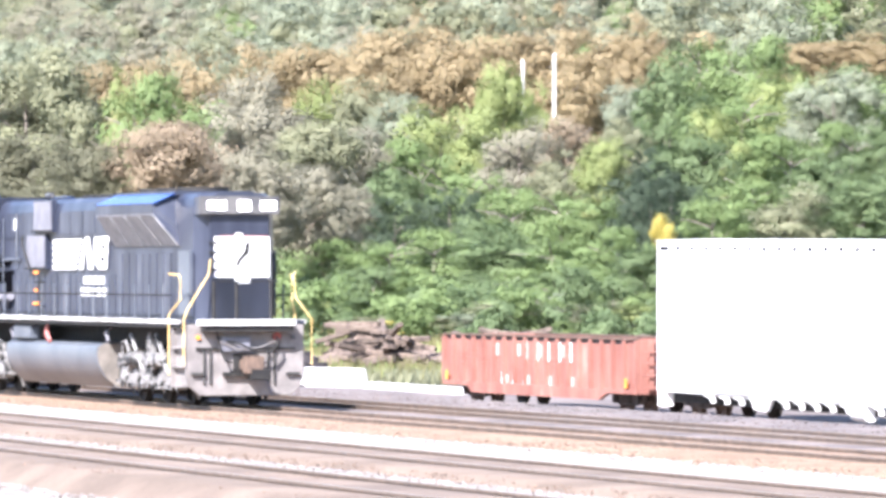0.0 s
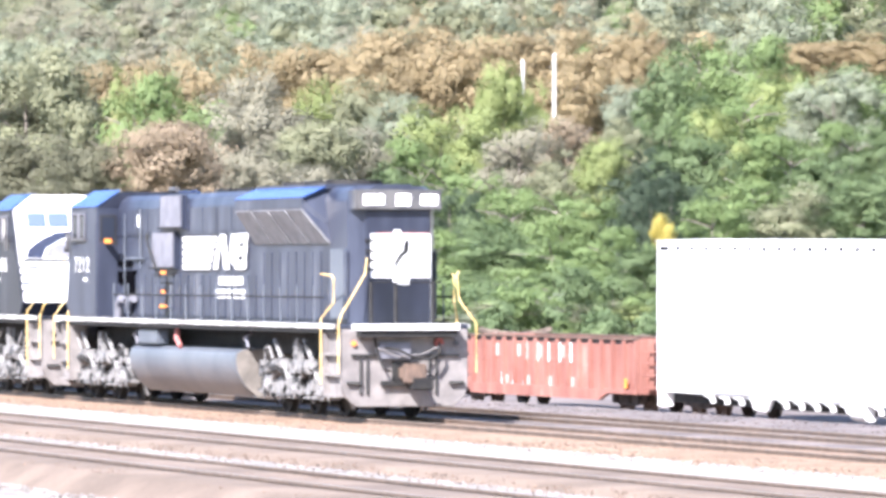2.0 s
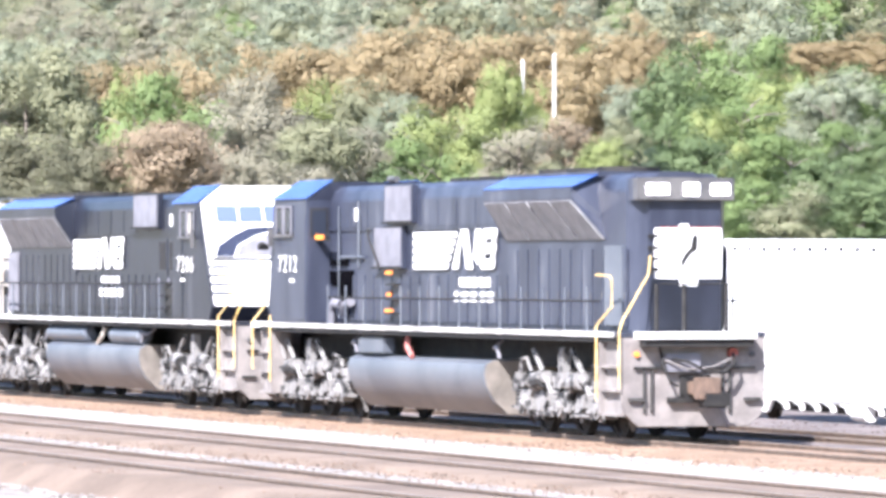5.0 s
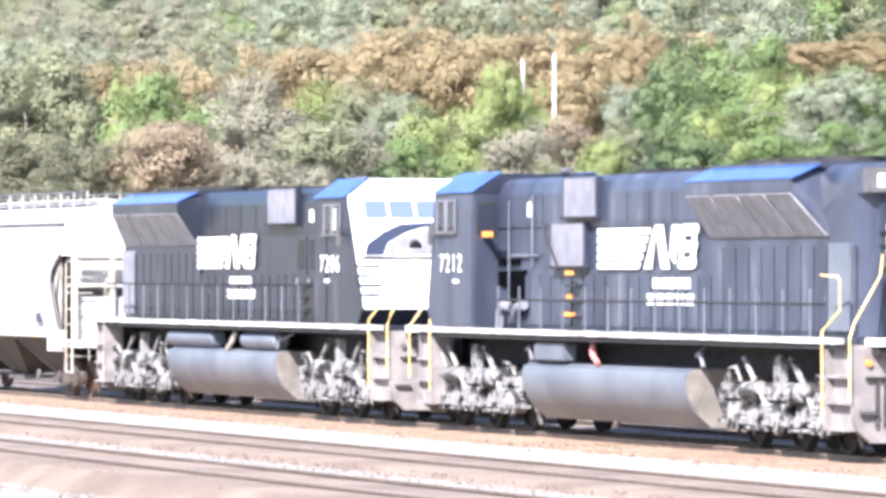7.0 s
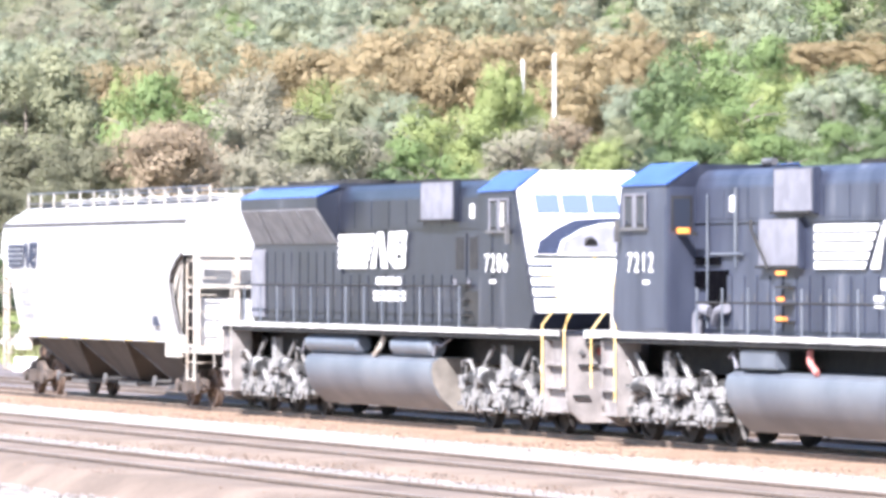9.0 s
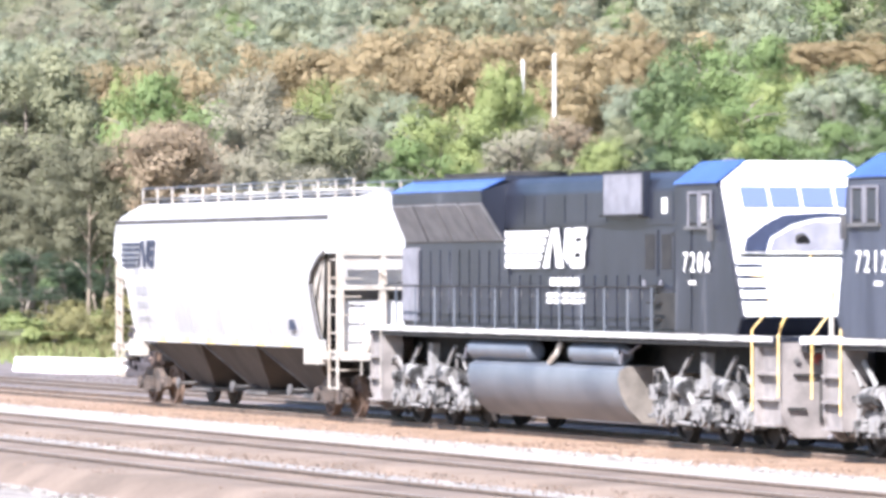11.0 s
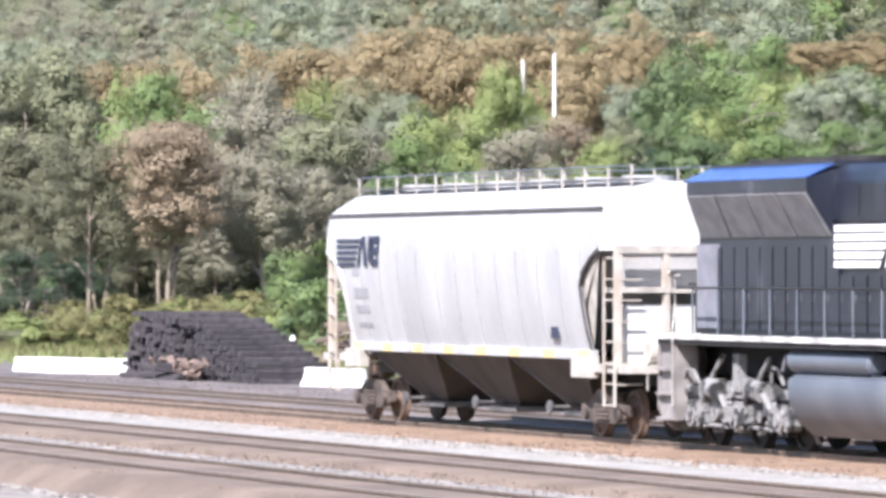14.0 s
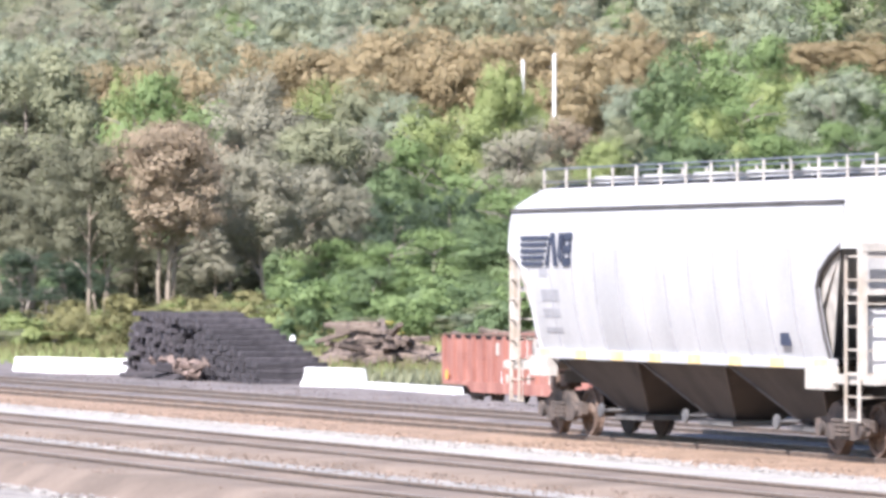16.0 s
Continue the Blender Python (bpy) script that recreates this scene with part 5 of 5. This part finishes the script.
def build_tree(kind, shape, variant):
    """A tree ten metres high and seven across at the origin."""
    rng = np.random.default_rng(hash_of(kind, shape, variant))
    tree = tagged(new("bush" if shape == "bush" else "tree"), SPECIES[kind].replace("tree", "bush") if shape == "bush" else SPECIES[kind], "bush" if shape == "bush" else "tree", "bushes at the wood's edge" if shape == "bush" else "trees of the hillside")
    low = {"tall": 4.6, "tree": 1.2, "bush": 0.3}[shape]
    bm = B()
    bark = PALEBARK if shape == "tall" else BARK
    lean = rng.uniform(-0.5, 0.5, 2)
    stems = 3 if (shape == "tall" and variant == 0) else 2 if shape == "bush" else 1
    for k in range(stems):
        off = rng.uniform(-0.35, 0.35, 2) * (stems > 1)
        sp = rng.uniform(-1.3, 1.3, 2) * (stems > 1)
        pts = [(off[0], off[1], -0.4), (off[0] + sp[0] * 0.3, off[1] + sp[1] * 0.3, 2.4), (lean[0] * 0.5 + sp[0] * 0.7, lean[1] * 0.5 + sp[1] * 0.7, 5.0), (lean[0] + sp[0], lean[1] + sp[1], 8.6)]
        tube(bm, pts, [0.14, 0.12, 0.09, 0.03] if stems == 1 else [0.1, 0.085, 0.065, 0.02], 7)
        for j in range(7):
            z = rng.uniform(3.2, 8.0)
            t = z / 8.6
            base = Vector((lean[0] * t + sp[0] * t, lean[1] * t + sp[1] * t, z))
            ang, ln = rng.uniform(0, math.tau), rng.uniform(1.0, 2.4)
            tip = base + Vector((ln * math.cos(ang), ln * math.sin(ang), rng.uniform(0.4, 1.5)))
            tube(bm, [base, base.lerp(tip, 0.5) + Vector((0, 0, 0.15)), tip], [0.07, 0.045, 0.015], 5)
    part("trunk", bm, bark, tree)
    cl, rad, hubs = crown_clumps(rng, 3.5, low, 10.0, {"tall": 22, "tree": 26, "bush": 15}[shape], {"tall": 13, "tree": 15, "bush": 14}[shape])
    v, f = leaf_cloud(cl, rad, hubs, {"tall": 54, "tree": 54, "bush": 46}[shape], 0.092, rng)
    leaf_object("crown", v, f, LEAVES[kind]).parent = tree
    return tree


def hash_of(*words):
    return sum(ord(c) * (i + 7) for i, c in enumerate("".join(str(w) for w in words)))


def plant(kind, shape, x, y, top, r):
    z = ground_z(x, y)
    h = max(1.2, top - z)
    turn = (x * 37 + y * 91) % 360
    m = pose(x, y, z, 0, 0, turn) @ Matrix.Diagonal((r / 2.75, r / 2.75, h / 9.8, 1))
    protos, count = TREES.setdefault((kind, shape), [{}, 0])
    variant = count % 2
    TREES[(kind, shape)][1] += 1
    if variant not in protos:
        protos[variant] = build_tree(kind, shape, variant)
        protos[variant].matrix_basis = m
    else:
        proto = protos[variant]
        made = copy_thing(proto, Matrix.Identity(4))
        made.matrix_basis = m


def tall_tree(kind, x, y, top, r):
    plant(kind, "tall", x, y, top, r)


def tree(kind, x, y, top, r):
    plant(kind, "tree", x, y, top, r)


def bush(kind, x, y, top, r):
    plant(kind, "bush", x, y, top, r)


tall_tree("dusk", -254.3, 49.4, 10.6, 3.9)
tall_tree("dusk", -239.1, 47.4, 8.0, 3.2)
tall_tree("dusk", -234.6, 48.3, 7.8, 2.7)
tall_tree("russet", -245.0, 54.9, 11.2, 4.0)
tall_tree("grey", -250.5, 60.5, 9.1, 2.9)
tall_tree("grey", -236.3, 55.6, 5.6, 1.9)
tall_tree("grey", -256.4, 64.8, 12.6, 4.1)
tall_tree("olive", -249.6, 65.9, 11.3, 3.7)
tall_tree("grey", -252.6, 69.7, 11.2, 2.7)
tall_tree("olive", -240.6, 61.7, 7.6, 2.5)
tall_tree("grey", -236.9, 63.2, 7.6, 2.8)
tall_tree("dusk", -209.7, 40.8, 9.4, 2.4)
tall_tree("russet", -208.4, 44.7, 10.2, 3.3)
tall_tree("grey", -211.5, 50.8, 9.0, 2.6)
tall_tree("grey", -217.2, 55.8, 8.4, 2.5)
tree("green", -285.8, 65.4, 16.1, 3.7)
tree("green", -282.8, 68.0, 15.5, 3.3)
tree("yellow", -289.9, 65.6, 16.3, 1.7)
tree("olive", -302.7, 62.3, 17.8, 5.0)
tree("olive", -298.9, 64.0, 15.6, 2.9)
tree("grey", -294.9, 75.6, 16.4, 3.6)
tree("olive", -290.6, 82.2, 15.6, 3.2)
tree("yellow", -297.3, 81.1, 16.1, 2.1)
tree("orange", -334.8, 76.6, 18.7, 2.9)
tree("orange", -334.6, 83.3, 19.2, 3.8)
tree("orange", -335.6, 92.7, 20.1, 4.0)
tree("orange", -340.6, 90.5, 19.8, 3.2)
tree("orange", -333.4, 98.9, 21.4, 4.0)
tree("orange", -330.2, 102.3, 20.8, 3.6)
tree("orange", -334.4, 108.3, 21.2, 3.9)
tree("orange", -329.3, 111.0, 20.8, 3.6)
tree("orange", -324.4, 112.8, 20.8, 3.6)
tree("orange", -319.9, 113.8, 21.8, 2.3)
tree("orange", -323.5, 93.9, 19.0, 3.1)
tree("orange", -314.0, 106.2, 18.2, 3.5)
tree("orange", -323.5, 127.9, 20.2, 2.8)
tree("orange", -320.2, 131.3, 20.7, 3.2)
tree("pale", -285.1, 82.8, 14.7, 2.8)
tree("yellow", -262.4, 78.0, 13.3, 3.4)
tree("yellow", -276.1, 87.3, 16.6, 2.2)
tree("yellow", -265.6, 81.1, 13.0, 2.7)
tree("green", -251.5, 72.8, 11.2, 2.9)
tree("green", -243.2, 72.3, 9.9, 3.2)
tree("deep", -240.5, 67.9, 9.0, 2.5)
tree("grey", -255.1, 80.8, 11.9, 3.3)
tree("russet", -259.7, 85.8, 12.5, 2.6)
tree("olive", -248.7, 81.0, 10.2, 2.4)
tree("green", -227.1, 70.1, 7.8, 3.0)
tree("green", -222.3, 71.7, 8.0, 3.0)
tree("shade", -231.9, 68.4, 7.8, 1.9)
tree("deep", -220.1, 65.9, 6.0, 2.6)
tree("green", -217.0, 56.5, 4.8, 2.7)
tree("green", -212.3, 57.8, 5.0, 2.6)
tree("green", -213.4, 60.7, 5.4, 2.7)
tree("deep", -208.3, 63.4, 4.8, 3.0)
tree("green", -203.6, 64.5, 4.9, 2.6)
tree("green", -204.6, 67.7, 5.4, 2.2)
tree("yellow", -238.4, 80.2, 10.8, 2.0)
tree("shade", -235.7, 81.9, 10.2, 2.5)
tree("olive", -249.2, 85.6, 12.1, 1.9)
tree("green", -260.7, 95.3, 18.6, 3.7)
tree("green", -257.8, 97.6, 17.9, 2.7)
tree("deep", -255.8, 91.1, 16.5, 2.6)
tree("yellow", -251.7, 97.0, 15.2, 2.8)
tree("green", -243.4, 90.3, 14.2, 3.6)
tree("pale", -245.5, 96.3, 14.3, 2.6)
tree("deep", -227.4, 81.4, 11.2, 2.7)
tree("yellow", -238.1, 87.1, 12.7, 1.8)
tree("green", -231.3, 88.6, 11.0, 2.8)
tree("pale", -243.1, 97.1, 15.0, 2.6)
tree("green", -246.2, 100.5, 15.6, 2.4)
tree("green", -232.0, 92.8, 11.8, 2.5)
tree("deep", -229.5, 93.9, 11.4, 2.3)
tree("deep", -221.4, 86.6, 9.7, 2.2)
tree("green", -215.3, 79.7, 8.6, 2.8)
tree("olive", -209.0, 79.7, 7.6, 2.3)
tree("deep", -209.5, 84.3, 8.2, 2.6)
tree("green", -206.7, 74.0, 6.9, 2.3)
tree("shade", -216.7, 75.6, 8.3, 2.0)
tall_tree("gold", -199.1, 68.6, 5.7, 0.75)
tree("deep", -193.5, 65.6, 4.3, 1.9)
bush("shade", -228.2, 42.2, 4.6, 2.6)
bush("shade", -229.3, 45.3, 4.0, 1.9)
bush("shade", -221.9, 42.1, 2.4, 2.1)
bush("yellow", -196.1, 34.2, 0.7, 2.4)
bush("yellow", -193.3, 36.1, 0.5, 1.8)
bush("yellow", -190.9, 37.1, 0.1, 1.5)
bush("olive", -189.7, 31.4, 0.0, 1.5)
bush("yellow", -187.0, 32.9, -0.2, 1.6)
bush("yellow", -197.5, 45.4, 1.5, 2.1)
bush("yellow", -193.1, 46.1, 1.2, 1.8)
bush("yellow", -190.5, 47.3, 1.1, 1.8)
bush("yellow", -200.1, 44.1, 1.1, 1.6)
bush("gold", -175.9, 46.8, 1.0, 1.2)
bush("olive", -182.1, 47.2, 0.9, 1.2)
bush("green", -197.9, 50.6, 1.9, 1.7)
bush("olive", -172.5, 50.6, 1.6, 2.0)
bush("pale", -173.7, 53.3, 2.1, 2.0)
bush("olive", -169.2, 53.9, 1.7, 1.9)
bush("yellow", -166.9, 54.6, 1.5, 1.5)
bush("pale", -167.3, 47.1, 1.2, 1.5)
bush("olive", -173.5, 47.6, 0.9, 1.2)
tree("yellow", -292.6, 94.6, 16.1, 1.9)
tree("yellow", -277.2, 90.3, 13.2, 1.7)
tree("pale", -280.1, 97.3, 15.4, 2.3)
tree("orange", -344.0, 98.8, 20.3, 3.7)
tree("orange", -342.1, 104.4, 21.5, 3.7)
tree("orange", -323.8, 102.3, 20.2, 3.8)
tree("orange", -341.3, 113.1, 20.8, 3.7)
tree("orange", -325.0, 98.8, 19.3, 3.3)
tree("orange", -331.2, 117.6, 20.4, 3.0)
tree("orange", -326.4, 131.6, 20.5, 3.2)
tree("orange", -316.0, 131.1, 19.8, 2.5)
tree("orange", -343.2, 82.8, 19.3, 3.0)
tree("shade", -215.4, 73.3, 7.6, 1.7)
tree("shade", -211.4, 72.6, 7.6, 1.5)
tree("dusk", -307.8, 62.8, 15.5, 3.3)
tall_tree("dusk", -249.9, 46.9, 8.0, 2.5)
tall_tree("dusk", -252.2, 55.5, 5.0, 2.0)
tree("grey", -295.7, 98.0, 13.8, 1.8)
bush("deep", -201.3, 52.9, 3.3, 2.5)
bush("green", -198.5, 55.0, 3.0, 2.3)
bush("deep", -195.7, 56.8, 2.7, 2.1)
bush("green", -193.3, 63.8, 3.3, 2.1)
bush("deep", -197.9, 62.7, 3.3, 2.2)
bush("green", -196.8, 59.9, 3.0, 1.9)
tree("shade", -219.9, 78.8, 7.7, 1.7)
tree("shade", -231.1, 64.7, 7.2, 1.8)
tree("dusk", -266.8, 53.1, 4.4, 2.3)
tree("dusk", -263.8, 55.5, 4.8, 2.3)
tree("dusk", -260.9, 57.8, 4.4, 2.2)
tree("dusk", -261.9, 61.1, 4.9, 2.3)
tree("dusk", -259.0, 63.3, 4.6, 2.2)
tree("dusk", -256.3, 65.2, 4.2, 2.2)
tree("dusk", -253.8, 57.0, 3.4, 1.9)
tree("dusk", -251.8, 59.9, 3.4, 1.9)
tree("dusk", -249.8, 62.5, 3.0, 1.8)
tree("shade", -224.4, 77.9, 9.1, 1.9)


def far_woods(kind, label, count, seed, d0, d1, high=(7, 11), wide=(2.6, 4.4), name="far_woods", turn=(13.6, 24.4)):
    """Closed woods and scrub on the slope, with no single trees to pick out. d0, d1: metres from EYE; turn: bearings
    seen from it, in degrees.
    """
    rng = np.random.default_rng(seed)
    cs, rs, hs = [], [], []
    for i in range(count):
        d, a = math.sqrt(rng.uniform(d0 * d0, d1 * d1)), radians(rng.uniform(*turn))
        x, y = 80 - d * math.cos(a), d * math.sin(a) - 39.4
        z, h, r = ground_z(x, y), rng.uniform(*high), rng.uniform(*wide)
        c, q, hub = crown_clumps(rng, r, z + 0.1 * h, z + h, 9, 9)
        c[:, :2] += (x, y)
        hub[:, :2] += (x, y)
        hs.append(hub)
        cs.append(c)
        rs.append(q * 1.25)
    k, per = (0.165, 28) if wide[1] > 3 else (0.1, 18)
    v, f = leaf_cloud(np.concatenate(cs), np.concatenate(rs), np.concatenate(hs), per, k, rng)
    tagged(leaf_object(name, v, f, LEAVES[kind]), label, "woods", kind="stuff")


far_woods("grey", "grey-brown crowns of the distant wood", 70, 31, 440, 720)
far_woods("pale", "sage crowns of the distant wood, paled towards haze", 90, 32, 445, 720)
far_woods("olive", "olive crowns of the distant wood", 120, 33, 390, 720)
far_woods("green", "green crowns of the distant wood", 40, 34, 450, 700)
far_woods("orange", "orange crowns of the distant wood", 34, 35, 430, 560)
far_woods("pale", "sage crowns on the upper slope, paled towards haze", 70, 53, 440, 640, (9, 13), (3.2, 5.0), turn=(16.5, 24.4))
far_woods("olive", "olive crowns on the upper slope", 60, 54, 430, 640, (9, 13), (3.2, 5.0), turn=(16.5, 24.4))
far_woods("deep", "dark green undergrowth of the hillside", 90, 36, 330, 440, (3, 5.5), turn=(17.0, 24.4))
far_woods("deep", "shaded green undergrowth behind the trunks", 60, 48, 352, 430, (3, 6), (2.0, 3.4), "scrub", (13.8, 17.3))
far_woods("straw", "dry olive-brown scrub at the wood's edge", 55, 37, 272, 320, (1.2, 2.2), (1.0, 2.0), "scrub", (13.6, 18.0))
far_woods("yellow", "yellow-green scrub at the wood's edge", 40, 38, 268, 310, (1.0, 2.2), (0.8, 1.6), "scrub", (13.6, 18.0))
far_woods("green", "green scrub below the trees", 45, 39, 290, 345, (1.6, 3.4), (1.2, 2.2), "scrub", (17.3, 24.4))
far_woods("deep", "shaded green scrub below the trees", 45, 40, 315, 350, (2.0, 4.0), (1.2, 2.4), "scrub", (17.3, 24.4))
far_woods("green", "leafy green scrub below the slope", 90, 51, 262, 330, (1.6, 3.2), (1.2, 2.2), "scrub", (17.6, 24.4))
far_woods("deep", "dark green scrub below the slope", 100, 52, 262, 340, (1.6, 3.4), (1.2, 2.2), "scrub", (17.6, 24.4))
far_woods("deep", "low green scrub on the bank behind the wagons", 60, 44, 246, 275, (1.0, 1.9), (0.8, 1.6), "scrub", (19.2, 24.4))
far_woods("pale", "sage crowns high on the hill, paled towards haze", 50, 45, 700, 1080, (8, 12), (3.2, 5.0), "far_woods", (13.6, 17.8))
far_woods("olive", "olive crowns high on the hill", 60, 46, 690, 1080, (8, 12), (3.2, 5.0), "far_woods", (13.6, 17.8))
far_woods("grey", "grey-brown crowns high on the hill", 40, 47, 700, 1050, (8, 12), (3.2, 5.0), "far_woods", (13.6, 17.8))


def grass(label, kind, count, x0, x1, y0, y1, h, seed):
    """Blades and weeds standing up from the ground."""
    rng = np.random.default_rng(seed)
    p = np.stack([rng.uniform(x0, x1, count), rng.uniform(y0, y1, count)], 1)
    z = np.array([ground_z(a, b) for a, b in p])
    w, hh, an = rng.uniform(0.03, 0.09, count), h * rng.uniform(0.4, 1.2, count), rng.uniform(0, math.tau, count)
    dx, dy = np.cos(an) * w, np.sin(an) * w
    tip = rng.normal(scale=0.12, size=(count, 2))
    v = np.stack([np.stack([p[:, 0] - dx, p[:, 1] - dy, z - 0.02], 1), np.stack([p[:, 0] + dx, p[:, 1] + dy, z - 0.02], 1), np.stack([p[:, 0] + tip[:, 0], p[:, 1] + tip[:, 1], z + hh], 1)], 1).reshape(-1, 3)
    f = (np.arange(count)[:, None] * 3 + np.arange(3)).tolist()
    tagged(leaf_object("weeds", v, f, LEAVES[kind]), label, "weeds", kind="stuff")


grass("dull green weeds between the barriers and heaps", "olive", 2000, -124, -112, 26, 32, 0.5, 41)
grass("dry yellow-brown weeds at the wood's edge", "straw", 9000, -190, -110, 27, 46, 0.7, 42)
grass("yellow-green weeds at the wood's edge", "yellow", 5000, -190, -120, 24, 44, 0.6, 43)
# ---- the train's run ----
RUN = ((0, 0.0), (0.5, 2.907), (1, 5.814), (1.5, 8.71), (2, 11.61), (2.5, 14.49), (3, 17.34), (3.5, 20.14), (4, 22.915),
       (6.5, 36.63), (7, 39.32), (7.5, 42.0), (8, 44.65), (8.5, 47.29), (9, 49.93), (11.5, 63.345), (12, 66.1), (12.5, 68.87),
       (13, 71.66), (13.5, 74.465), (14, 77.3), (14.5, 80.15), (15, 83.0), (15.5, 85.88), (16, 88.82))


def motions():
    """Locomotives and hopper run together; their wheelsets roll."""
    for thing, x, turn in ((lead, -59.96, 0), (second, -84.4, 180), (hopper, -106.4, 0)):
        walk(thing, [(t, pose(x + s, 0, 0, 0, 0, turn)) for t, s in RUN])
    ts, ss = zip(*RUN)
    steps = [k * 0.125 for k in range(129)]
    for wheels, x, r, sense in WHEELSETS:
        walk(wheels, [(t, pose(x, 0, r, 0, sense * math.degrees(float(np.interp(t, ts, ss)) / r), 0)) for t in steps])


motions()
